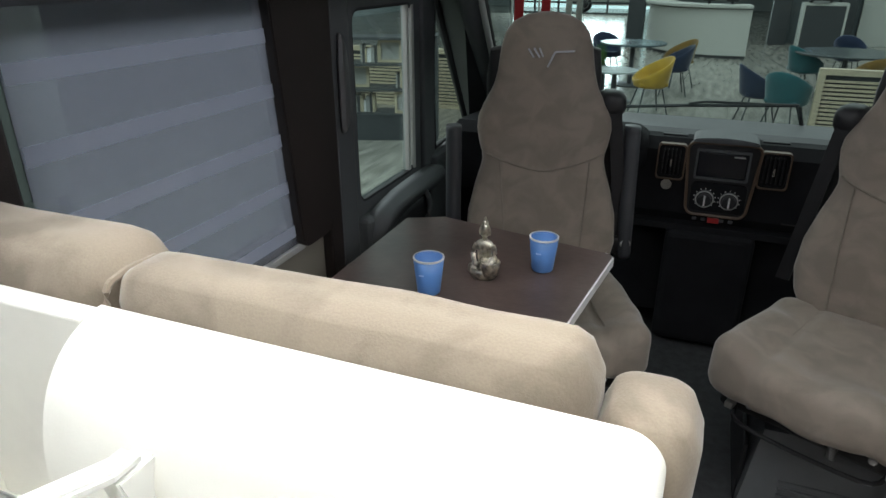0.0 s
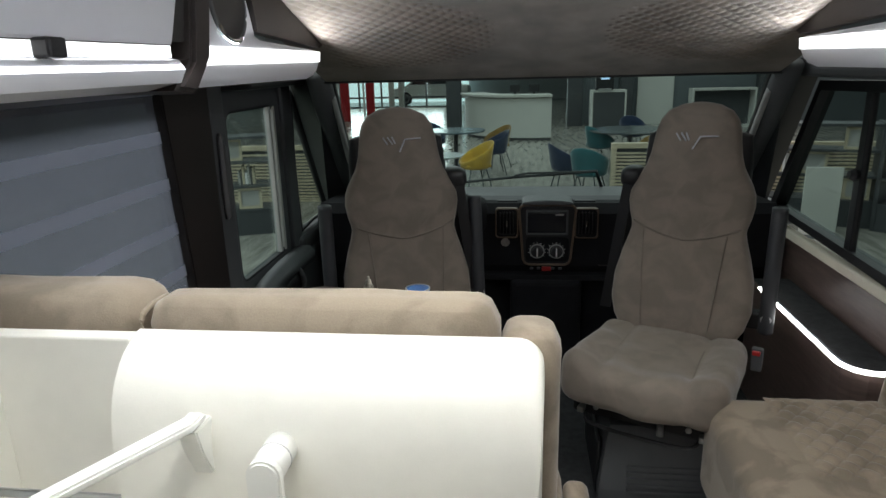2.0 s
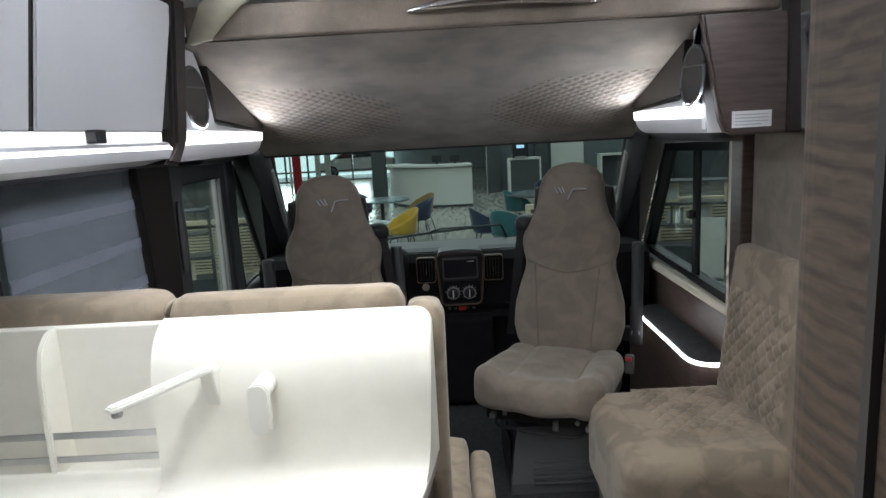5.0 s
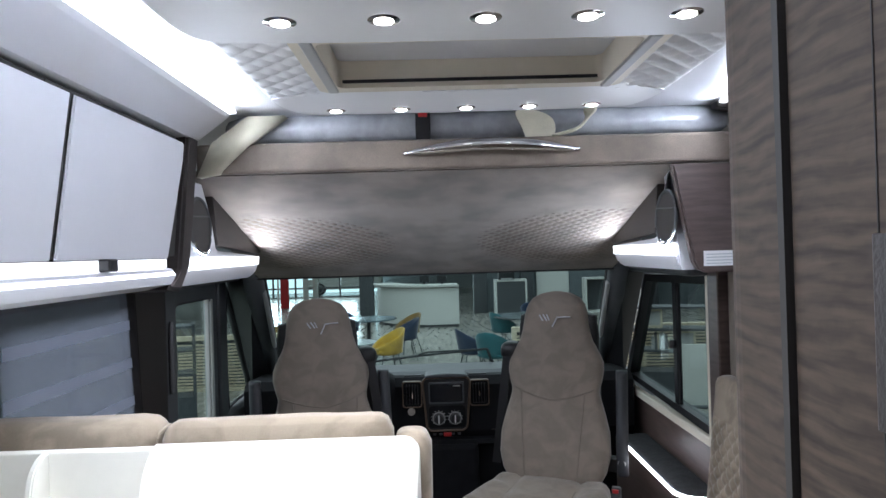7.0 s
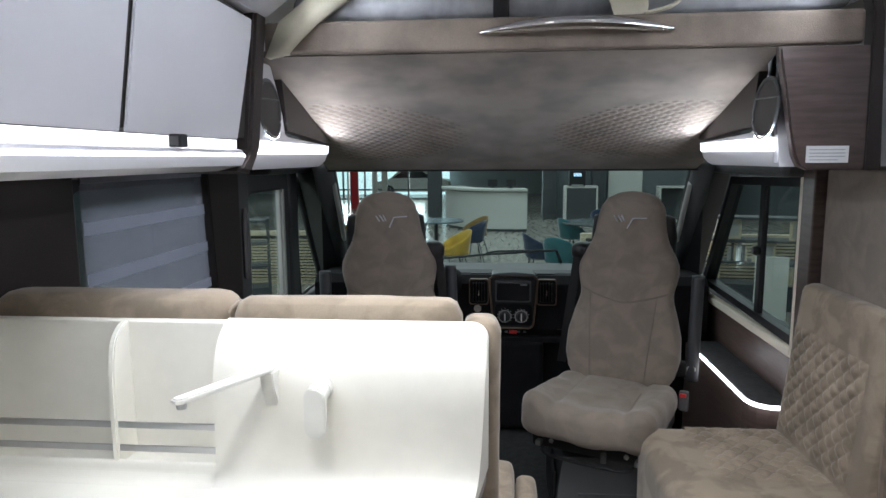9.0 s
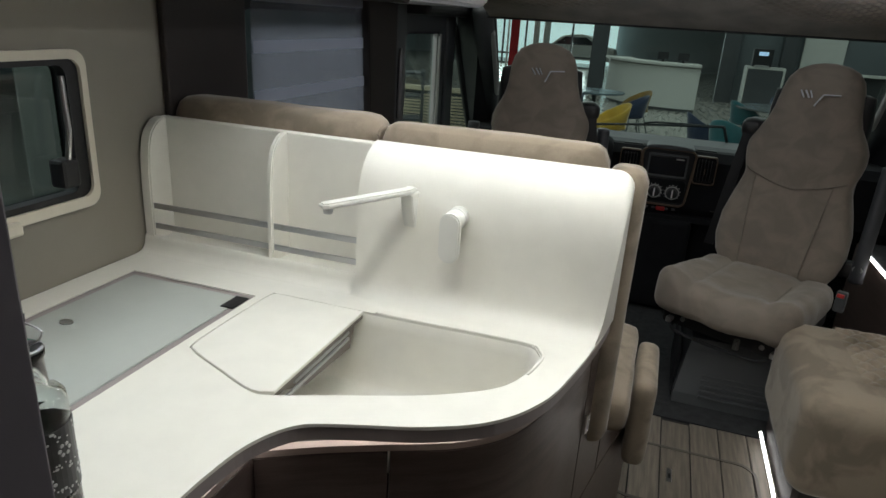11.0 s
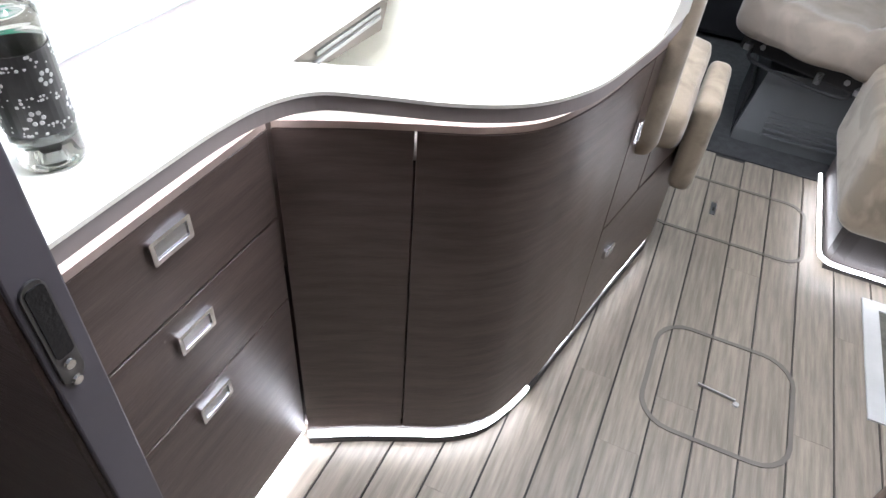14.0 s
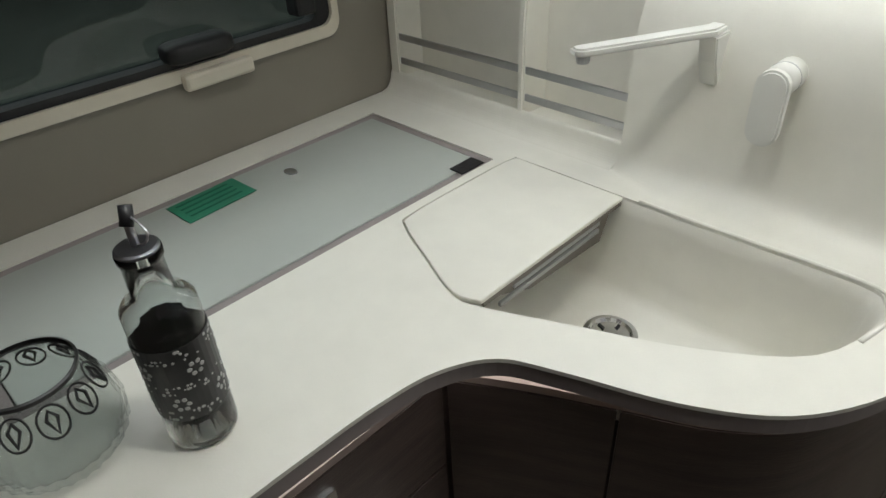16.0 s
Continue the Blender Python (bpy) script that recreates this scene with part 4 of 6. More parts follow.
def speaker_box(sg, label):
    """The white housing with loudspeaker and light between locker and windscreen."""
    s = thing("speaker_housing", label, "speaker housing", (0, 0, 0))
    xi = -0.49 if sg < 0 else 1.11
    xw = XL if sg < 0 else XR
    y0, oy, oz = (0.68, 0.92, 1.735) if sg < 0 else (0.885, 0.978, 1.722)
    a, b = sorted((xi, xw + 0.02 * -sg))
    # outline in (y, z): tall beside the locker, low towards the windscreen
    out = [(y0, 1.54), (1.52, 1.54), (1.60, 1.552), (1.64, 1.585), (1.645, 1.632), (1.14, 1.652), (1.085, 1.668), (1.065, 1.72), (1.03, 1.79), (0.955, 1.89), (y0 + 0.1, 1.89)]
    part("housing", prism(out, a, b, "x", 0.012), WHITE, s)
    e = sorted((xi, xi - sg * 0.006))
    part("light_strip", prism([(y0 + 0.01, 1.588), (1.628, 1.594), (1.636, 1.628), (y0 + 0.01, 1.630)], *e, "x"), LED, s, "glowing LED strip")
    oval = [(oy + 0.095 * math.cos(t) - 0.016 * math.sin(t), oz + 0.092 * math.sin(t)) for t in np.linspace(0, 2 * math.pi, 41)[:-1]]
    part("speaker_ring", tube([(xi - sg * 0.003, y, z) for y, z in oval], 0.006, 8, closed=True), GREY, s, "dark speaker ring")
    part("speaker_rim", tube([(xi - sg * 0.006, y, z) for y, z in oval[24:34]], 0.006, 8), CHROME, s, "bright lower rim of the speaker")
    part("speaker_grille", prism([(oy + (y - oy) * 0.97, oz + (z - oz) * 0.97) for y, z in oval], *sorted((xi + sg * 0.005, xi - sg * 0.004)), "x"), BLACK, s, "black oval speaker")
    part("speaker_bar", tube([(xi - sg * 0.006, oy - 0.085, oz + 0.028), (xi - sg * 0.006, oy + 0.078, oz + 0.036)], 0.003, 6), GREY, s)
    part("corner_filler", prism([(1.06, 1.80), (1.09, 1.672), (1.64, 1.64), (1.70, 1.66), (1.04, 1.868)], *sorted((xi + sg * 0.03, xi - sg * 0.004)), "x"), BOARD, s, "dark trim against the bed")
    return s


speaker_box(-1, "white speaker housing with LED strip above the driver's door")
speaker_box(1, "white speaker housing with LED strip above the passenger window")
# right locker end with its notice
rl = thing("locker_end", "dark wood locker end with a white notice on it", "cabinet", (0, 0, 0))
part("body", prism([(1.086, 1.892), (1.345, 1.892), (1.378, 1.53), (1.19, 1.53), (1.162, 1.542), (1.146, 1.575)], 0.848, 0.882, "y", 0.006), DARKWOOD, rl)
part("frame", prism([(1.346, 1.53), (1.395, 1.53), (1.372, 1.98), (1.352, 2.05), (1.31, 2.085), (1.24, 2.094), (1.24, 2.075), (1.30, 2.064), (1.328, 2.035), (1.342, 1.98)], 0.842, 0.895, "y", 0.004), BOARD, rl, "dark rounded frame round the bed end")
solo("overhead_cabinet", prism([(1.45, 2.094), (1.45, 1.99), (1.42, 1.56), (XR - 0.004, 1.54), (XR - 0.004, 2.094)], -0.70, 0.835, "y", 0.004), WHITE, "white lacquered overhead locker above the entrance", "cabinet", group="overhead lockers")
nt = thing("notice", "small white printed notice stuck on dark wood", "notice", (1.240, 0.8445, 1.577))
part("sheet", box((-0.06, -0.002, -0.025), (0.06, 0.002, 0.025)), PAPER, nt)
for k in range(4):
    part("text_line", box((-0.052, -0.0032, 0.012 - k * 0.010), (0.05 - 0.02 * (k == 3), -0.0022, 0.015 - k * 0.010)), INK, nt)
solo("ceiling_led_line", box((1.245, -0.6, 2.086), (1.268, 0.84, 2.0965), 0.003), LED, "bright LED line along the far ceiling edge", "light")
solo("wall_pad", box((1.472, 0.30, 0.95), (XR - 0.002, 1.32, 1.53), 0.008, 3), SUEDE, "taupe suede padding on the side wall", "wall panel")

# ---- ceiling panel with rooflight ----
cp = thing("ceiling_panel", "white ceiling panel with spots and quilted sides around the rooflight", "ceiling panel", (0, 0, 0))
PZ0, PZ1 = 2.045, 2.098
SX0, SX1, SY0, SY1 = 0.05, 0.74, -0.035, 0.35
outer = smooth_line([(-0.135, 0.47), (-0.115, 0.60), (-0.03, 0.67), (0.40, 0.685), (0.83, 0.67), (0.915, 0.60), (0.935, 0.47)], 4)
part("front_field", prism(outer + [(0.75, 0.36), (0.55, 0.36), (0.52, 0.42), (0.28, 0.42), (0.25, 0.36), (0.05, 0.36)], PZ0, PZ1, "z", 0.004), PANELWHITE, cp)
part("front_bay", box((0.24, 0.36, PZ0 + 0.02), (0.56, 0.425, PZ1)), PANELWHITE, cp)
part("bay_lamp", lathe([(0.07, 0.0), (0.07, 0.012), (0.05, 0.02)], 24), PANELWHITE, cp, m=pose(0.40, 0.392, PZ0 + 0.008, 180, 0, 0) @ Matrix.Diagonal((1, 0.35, 1, 1)))
rear = smooth_line([(-0.15, -0.25), (-0.135, -0.11), (-0.04, -0.062), (0.40, -0.05), (0.84, -0.062), (0.935, -0.11), (0.95, -0.25)], 4)
part("rear_field", prism([(0.95, -1.2), *rear[::-1], (-0.15, -1.2)], PZ0 - 0.024, PZ1, "z", 0.004), PANELWHITE, cp)
for sg, x0, x1 in ((-1, -0.137, 0.03), (1, 0.76, 0.937)):
    part("quilted_side", quilt(x1 - x0, 0.62, (x0, -0.14, PZ0 + 0.008), (1, 0, 0), (0, 1, 0), (0, 0, -1), 0.046, 0.011, 0.006), PANELWHITE, cp, "white quilted leather side", True)
    part("side_core", box((x0, -0.14, PZ0 + 0.012), (x1, 0.48, PZ1)), PANELWHITE, cp)
for sy in SPOT_ROWS:
    for sx in SPOT_ROWS[sy]:
        sp = tagged(part("ceiling_spot", lathe([(0.024, 0), (0.028, 0.006), (0.018, 0.008)], 18), CHROME, None, m=pose(sx, sy, PZ0 + 0.006 - (0.024 if sy < 0 else 0.0), 180, 0, 0)), "small round glowing LED ceiling spot", "spotlight", "ceiling spots")
        part("bulb", lathe([(0.017, 0.0), (0.017, 0.0095), (0.008, 0.012)], 14), BULB, sp, "glowing lens")
sk = thing("rooflight", "cream framed rooflight with perforated blind box", "rooflight", (0, 0, 0))
part("frame", ring_prism(rounded(SX0 - 0.03, SY0 - 0.03, SX1 + 0.03, SY1 + 0.015, 0.03), rounded(SX0 + 0.02, SY0 + 0.02, SX1 - 0.02, SY1 - 0.025, 0.02), PZ0 - 0.012, PZ0 + 0.03, "z"), CREAM, sk, "cream plastic frame")
part("shaft", ring_prism(rounded(SX0, SY0, SX1, SY1 - 0.005, 0.02), rounded(SX0 + 0.02, SY0 + 0.02, SX1 - 0.02, SY1 - 0.025, 0.02), PZ0 + 0.03, 2.24, "z"), CREAM, sk)
part("blind_sheet", box((SX0 + 0.02, SY0 + 0.02, 2.225), (SX1 - 0.02, SY1 - 0.02, 2.232)), CREAM, sk, "closed cream blind")
for k in range(30):
    part("perforation", lathe([(0.005, 0), (0.005, 0.002)], 8), BLACK, sk, m=pose(SX0 + 0.05 + k * 0.0205, SY1 - 0.0265, 2.155, 90, 0, 0))
part("seal_cord", box((SX0 + 0.03, SY1 - 0.028, PZ0 + 0.0), (SX1 - 0.03, SY1 - 0.0245, PZ0 + 0.008)), BLACK, sk, "dark dotted seal")
for x in (SX0 + 0.005, SX1 - 0.005):
    part("side_rail", box((x - 0.012, SY0, PZ0 - 0.018), (x + 0.012, SY1, PZ0 - 0.006), 0.003), LGREY, sk, "grey guide rail")

# ---- wardrobe and bathroom door ----
wd = thing("wardrobe", "tall grey-brown oak wardrobe with rounded corner", "wardrobe", (0, 0, 0))
part("corner", prism([(0.508, -0.868)] + [(x, y) for x, y in arc(0.556, -0.812, 0.048, 180, 90, 10)] + [(1.0, -0.764), (1.0, -0.868)], 0.0, 2.095, "z"), OAK, wd)
part("door_panel", box((0.511, -1.9, 0.02), (1.0, -0.874, 2.09), 0.003), OAK, wd)
part("joint", box((0.5065, -0.8745, 0.0), (0.9, -0.8675, 2.09)), JOINT, wd, "dark shadow gap")
part("joint", box((0.5104, -0.9545, 0.03), (0.52, -0.9535, 2.09)), JOINT, wd, "dark shadow gap")
part("recess_pull", box((0.5085, -1.22, 1.53), (0.5125, -0.965, 1.616), 0.001), LGREY, wd, "frosted recessed pull")
part("recess_edge", box((0.5075, -0.970, 1.527), (0.5125, -0.953, 1.626), 0.001), BOARD, wd)
part("body", box((0.56, -2.38, 0.0), (XR - 0.01, -0.80, 2.09)), OAK, wd)
bd = thing("bathroom_door", "dark sliding bathroom door with steel lock plate", "door", (0, 0, 0))
part("leaf", box((-0.86, -0.99, 0.005), (-0.062, -0.95, 2.09), 0.004), DARKWOOD, bd)
part("edge_strip", box((-0.064, -0.985, 0.005), (-0.058, -0.946, 2.09), 0.002), DOOREDGE, bd)
part("lock_plate", prism(rounded(-0.980, 0.935, -0.960, 1.040, 0.010), -0.059, -0.0555, "x"), DARKSTEEL, bd, "rounded steel lock plate")
part("lock_slot", prism(rounded(-0.977, 0.965, -0.962, 1.035, 0.004), -0.057, -0.0545, "x"), BLACK, bd)
for z in (0.936, 0.955):
    part("screw", lathe([(0.005, 0), (0.004, 0.002)], 10), CHROME, bd, m=pose(-0.0555, -0.97, z, 0, 90, 0))


# ---- kitchen ----
def plate(outer, holes, z0, z1):
    """A flat board with holes."""
    m = bmesh.new()
    for loop in (outer, *holes):
        vs = [m.verts.new((p[0], p[1], z1)) for p in loop]
        for k in range(len(vs)):
            m.edges.new((vs[k - 1], vs[k]))
    bmesh.ops.triangle_fill(m, use_beauty=True, use_dissolve=False, edges=m.edges[:])
    got = bmesh.ops.extrude_face_region(m, geom=m.faces[:])
    for v in got["geom"]:
        if isinstance(v, bmesh.types.BMVert):
            v.co.z = z0
    return m


TOP = 0.92
edge_line = smooth_line([(-0.212, -0.80), (-0.211, -0.70), (-0.208, -0.62), (-0.195, -0.545), (-0.158, -0.485), (-0.09, -0.453), (0.022, -0.411), (0.112, -0.353), (0.172, -0.265), (0.205, -0.15), (0.232, -0.014), (0.247, 0.098)], 5)
edge_line = [p[:2] for p in edge_line]
sink_line = [p[:2] for p in smooth_line([(-0.10, -0.088), (0.09, -0.084), (0.128, -0.105), (0.135, -0.15), (0.10, -0.25), (0.0, -0.325), (-0.13, -0.385), (-0.232, -0.430), (-0.275, -0.436), (-0.36, -0.402), (-0.44, -0.366), (-0.456, -0.335), (-0.457, -0.20), (-0.452, -0.10), (-0.43, -0.090), (-0.25, -0.089)], 4, True)]
HX0, HX1, HY0, HY1 = -0.795, -0.475, -0.90, -0.12
wt = thing("worktop", "ivory mineral worktop with moulded splashback and rounded front", "worktop", (0, 0, 0))
part("top", plate([(-0.866, -0.942), (-0.212, -0.942)] + edge_line + [(-0.866, 0.098)], [sink_line, [(HX0, HY0), (HX1, HY0), (HX1, HY1), (HX0, HY1)]], TOP - 0.006, TOP), STONE, wt)


def inset(line, d):
    """A line moved to its left by d."""
    out = []
    for k, p in enumerate(line):
        a, b = Vector(line[max(k - 1, 0)]), Vector(line[min(k + 1, len(line) - 1)])
        t = (b - a).normalized()
        out.append((p[0] - t.y * d, p[1] + t.x * d))
    return out


rim_line = [(-0.212, -0.942)] + edge_line
part("edge_band", prism(inset(rim_line, 0.0015) + inset(rim_line, 0.030)[::-1], TOP - 0.031, TOP - 0.0055, "z", 0.002), DARKEDGE, wt, "grey-brown edge band")
part("edge_light", prism(inset(rim_line, 0.031) + inset(rim_line, 0.040)[::-1], TOP - 0.031, TOP - 0.023, "z"), LEDLINE, wt, "hidden LED line under the edge")


def splash(name, x0, x1, profile, lean=0.0, r=0.034):
    """The rolled splashback: its foot eases in at one end and its top corner is rounded at the other."""
    rows, w = [], x1 - x0
    for f in [0, 0.04, 0.10, 0.18, 0.30, 0.5, 0.7] + [1 - r / w * (1 - math.sin(a * math.pi / 16)) for a in range(9)]:
        dx = max(0.0, r - (1 - f) * w)
        drop = r - math.sqrt(max(0.0, r * r - dx * dx))
        foot = 0.45 + 0.55 * min(1, f / 0.18)
        rows.append([(x0 + w * f + lean * f * max(0, (z - TOP)) / 0.32 + 0.2 * f * min(0, y), y * foot if y < 0 else y, z - drop * max(0, (z - TOP) / 0.319) ** 3) for y, z in profile])
    m = bmesh.new()
    grid = [[m.verts.new(p) for p in row] for row in rows]
    for a, c in zip(grid, grid[1:]):
        for k in range(len(profile) - 1):
            m.faces.new((a[k], a[k + 1], c[k + 1], c[k]))
    part(name, m, STONE, wt, "", True)
    core = [[(x, y + 0.0015, z - 0.001) for x, y, z in row[6:]] + [(row[-1][0], 0.0995, TOP + 0.001), (row[6][0], row[6][1] + 0.0015, TOP + 0.001)] for row in rows]
    part("splash_core", loft(core), STONE, wt)


bulge = smooth_line([(-0.072, TOP + 0.0003), (-0.048, TOP + 0.0025), (-0.020, TOP + 0.020), (-0.006, TOP + 0.055), (-0.001, TOP + 0.12), (0.0, TOP + 0.18), (0.006, TOP + 0.225), (0.022, TOP + 0.268), (0.05, TOP + 0.300), (0.085, TOP + 0.317), (0.098, TOP + 0.319)], 4)
splash("splashback", -0.300, 0.234, [p[:2] for p in bulge], 0.016)
ns = thing("niche_shelf", "ivory moulded spice niche with divider and steel rails", "shelf", (0, 0, 0))
part("back", box((-0.866, 0.070, TOP + 0.001), (-0.301, 0.098, TOP + 0.316), 0.003), STONE, ns)
led = [p[:2] for p in smooth_line([(-0.032, TOP + 0.0005), (-0.016, TOP + 0.005), (-0.006, TOP + 0.018), (-0.001, TOP + 0.036), (0.005, TOP + 0.039), (0.012, TOP + 0.03)], 4)] + [(0.069, TOP + 0.028), (0.069, TOP + 0.0005)]
part("ledge", loft([[(x, y, z) for y, z in led] for x in (-0.866, -0.301)]), STONE, ns)
fin = [(0.072, TOP + 0.317), (0.06, TOP + 0.317)] + [p[:2] for p in smooth_line([(0.045, TOP + 0.312), (0.018, TOP + 0.285), (0.004, TOP + 0.23), (0.0, TOP + 0.15), (0.0, TOP + 0.018)], 4)] + [(0.072, TOP + 0.018)]
for x0, x1 in ((-0.866, -0.838), (-0.522, -0.508)):
    part("divider", prism(fin, x0, x1, "x", 0.003), STONE, ns)
for z in (TOP + 0.064, TOP + 0.114):
    for x0, x1 in ((-0.838, -0.522), (-0.508, -0.300)):
        part("rail", box((x0, 0.004, z - 0.007), (x1, 0.008, z + 0.007), 0.0015), STEEL, ns, "flat steel rail")
# sink, its cover and tap
sk2 = thing("sink", "moulded ivory sink basin with steel drain", "sink", (0, 0, 0))
sc = Vector((-0.15, -0.235))
rings = []
for f, z in ((1.006, TOP - 0.004), (0.985, TOP - 0.008), (0.968, TOP - 0.03), (0.945, TOP - 0.12), (0.91, TOP - 0.155), (0.83, TOP - 0.172), (0.4, TOP - 0.177), (0.06, TOP - 0.18)):
    rings.append([(sc.x + (x - sc.x) * f, sc.y + (y - sc.y) * f, z) for x, y in sink_line])
part("basin", loft(rings, caps=False), STONE, sk2, "", True)
lip = [p for p in sink_line if p[0] > -0.235 and p[1] > -0.21]
lip = sorted(lip, key=lambda p: math.atan2(p[1] + 0.25, p[0] + 0.25), reverse=True)
part("rim", tube([(sc.x + (x - sc.x) * 1.015, sc.y + (y - sc.y) * 1.015, TOP + 0.0005) for x, y in lip], 0.0032, 6), STONE, sk2, "raised soft rim of the basin", True)
dr = part("drain", lathe([(0.036, 0.0), (0.042, 0.004), (0.034, 0.006), (0.030, 0.001), (0.012, 0.0), (0.010, 0.008)], 24), CHROME, sk2, "round steel drain strainer", m=pose(-0.175, -0.195, TOP - 0.1755))
for k in range(5):
    part("drain_slot", box((-0.002, 0.013, 0.0018), (0.002, 0.027, 0.003)), BLACK, dr, m=pose(0, 0, 0, 0, 0, 72 * k))
lid = thing("sink_cover", "flush ivory cover board over half the sink", "cover", (0, 0, 0))
lid_line = [p for p in smooth_line([(-0.2375, -0.422), (-0.275, -0.432), (-0.36, -0.398), (-0.436, -0.3635), (-0.4525, -0.335), (-0.4535, -0.20), (-0.449, -0.103), (-0.43, -0.0925)], 4)] + [(-0.2375, -0.0925)]
part("board", prism([p[:2] for p in lid_line], TOP - 0.006, TOP + 0.0012, "z", 0.001), STONE, lid)
# shade beneath the cover's edge, put in as a taupe strip
part("finger_edge", prism([(-0.256, -0.415), (-0.2385, -0.415), (-0.2385, -0.0935), (-0.256, -0.0935)], TOP - 0.014, TOP - 0.0065, "z"), TAUPE, lid, "dark strip painted as the shade under the cover")
rack = thing("sink_side_box", "grey slotted pull-out rail box under the sink cover", "rack", (0, 0, 0))
part("box_side", prism([(-0.405, TOP - 0.016), (-0.118, TOP - 0.016), (-0.100, TOP - 0.030), (-0.122, TOP - 0.074), (-0.30, TOP - 0.062)], -0.268, -0.252, "x", 0.002), TAUPE, rack)
for k in range(2):
    part("rail_bar", box((-0.252, -0.372 + k * 0.03, TOP - 0.047 + k * 0.014), (-0.247, -0.135, TOP - 0.040 + k * 0.014), 0.001), LGREY, rack, "pale grey rail")
tap = thing("tap_spout", "white matt angular wall spout above the sink", "tap", (0, 0, 0))
part("bracket", prism([(-0.003, 1.088), (0.012, 1.088), (0.012, 1.162), (-0.030, 1.162), (-0.020, 1.125)], -0.191, -0.165, "x", 0.002), TAPWHITE, tap)
part("spout", prism([(-0.166, -0.002), (-0.166, -0.03), (-0.258, -0.200), (-0.268, -0.206), (-0.280, -0.199), (-0.278, -0.190), (-0.188, -0.016), (-0.188, -0.002)], 1.163, 1.174, "z", 0.003), TAPWHITE, tap)
part("outlet", lathe([(0.008, 0), (0.009, 0.004), (0.009, 0.0105), (0.006, 0.0105)], 14), LGREY, tap, m=pose(-0.266, -0.190, 1.153))
mx = thing("tap_mixer", "white matt mixer lever on the splashback", "tap mixer", (-0.075, 0, 1.125))
part("body", tube([(0, 0.012, 0), (0, -0.045, 0)], 0.021, 18), TAPWHITE, mx, "", True)
part("collar", tube([(0, -0.018, 0), (0, -0.0195, 0)], 0.0215, 18), LGREY, mx)
part("lever", prism([(x, z) for x, z in arc(-0.0, 0.0, 0.021, 0, 180, 8)] + arc(0, -0.060, 0.021, 180, 360, 8), -0.060, -0.046, "y", 0.003), TAPWHITE, mx)
# hob
hob = thing("hob", "recessed hob under grey-green glass lid", "hob", (0, 0, 0))
part("frame", ring_prism([(HX1, HY1), (HX0, HY1), (HX0, HY0), (HX1, HY0)], [(HX1 - 0.016, HY1 - 0.014), (HX0 + 0.014, HY1 - 0.014), (HX0 + 0.014, HY0 + 0.014), (HX1 - 0.016, HY0 + 0.014)], TOP - 0.03, TOP - 0.003), DARKEDGE, hob, "brown-grey frame")
part("well", box((HX0, HY0, TOP - 0.04), (HX1, HY1, TOP - 0.03)), JOINT, hob)
part("glass_lid", box((HX0 + 0.016, HY0 + 0.016, TOP - 0.008), (HX1 - 0.018, HY1 - 0.016, TOP - 0.001), 0.002), HOBGLASS, hob, "glossy grey-green glass lid")
part("lid_pull", box((HX1 - 0.034, HY1 - 0.075, TOP - 0.001), (HX1 - 0.004, HY1 - 0.020, TOP + 0.0015), 0.001), BLACK, hob, "black lid pull")
part("hinge_cap", lathe([(0.014, 0), (0.014, 0.002), (0.007, 0.003)], 16), STEEL, hob, m=pose(-0.716, -0.375, TOP - 0.001) @ Matrix.Diagonal((1, 0.7, 1, 1)))
lf = thing("leaflet", "green printed leaflet on the hob lid", "leaflet", (-0.735, -0.515, TOP), 4)
part("sheet", box((-0.035, -0.062, 0), (0.035, 0.062, 0.0012)), GREEN, lf)
for k in range(4):
    part("text_line", box((-0.026 + k * 0.014, -0.05, 0.0012), (-0.022 + k * 0.014, 0.045, 0.0016)), material("dark_green_ink", (0.01, 0.13, 0.08), 0.6, var=0.05), lf)

# base units: doors follow the rounded front
front = [p[:2] for p in smooth_line([(-0.228, -0.501), (-0.135, -0.4475), (-0.042, -0.401), (0.050, -0.355), (0.118, -0.296), (0.158, -0.215), (0.186, -0.12), (0.207, -0.02), (0.228, 0.075), (0.262, 0.245), (0.290, 0.37), (0.315, 0.48), (0.336, 0.575)], 24)]


offset = inset


def front_piece(k0, k1, z0, z1, name, mat, parent, d0=0.0, d1=0.018, bev=0.0015, label=""):
    o, i = offset(front, d0)[k0:k1 + 1], offset(front, d1)[k0:k1 + 1]
    return part(name, prism(o + i[::-1], z0, z1, "z", bev), mat, parent, label)


KJ, KC, KE = 47, 187, 288
corner = thing("corner_unit", "dark wood kitchen unit with rounded doors", "cabinet", (0, 0, 0), group="kitchen base units")
body_line = offset(front, 0.022)
part("body", prism([(-0.86, -0.455)] + [body_line[0]] + body_line[1:] + [(-0.86, 0.575)], 0.055, 0.55, "z"), DARKWOOD, corner)
front_piece(1, KJ, 0.075, 0.849, "door", DARKWOOD, corner)
front_piece(KJ + 1, KC - 1, 0.075, 0.849, "door", DARKWOOD, corner)
front_piece(KC, 215, 0.434, 0.849, "side_flap", DARKWOOD, corner)
front_piece(216, KE, 0.434, 0.55, "side_filler", DARKWOOD, corner)
front_piece(KC, KE, 0.075, 0.428, "side_drawer", DARKWOOD, corner)
# paler than the doors: LED light from above is in the colour
front_piece(1, 215, 0.850, 0.862, "top_edge", LITEDGE, corner, 0.001, 0.017, 0.0, "door edge coloured pale for the LED light on it")
front_piece(0, KE, 0.0, 0.03, "plinth", JOINT, corner, 0.006, 0.03)
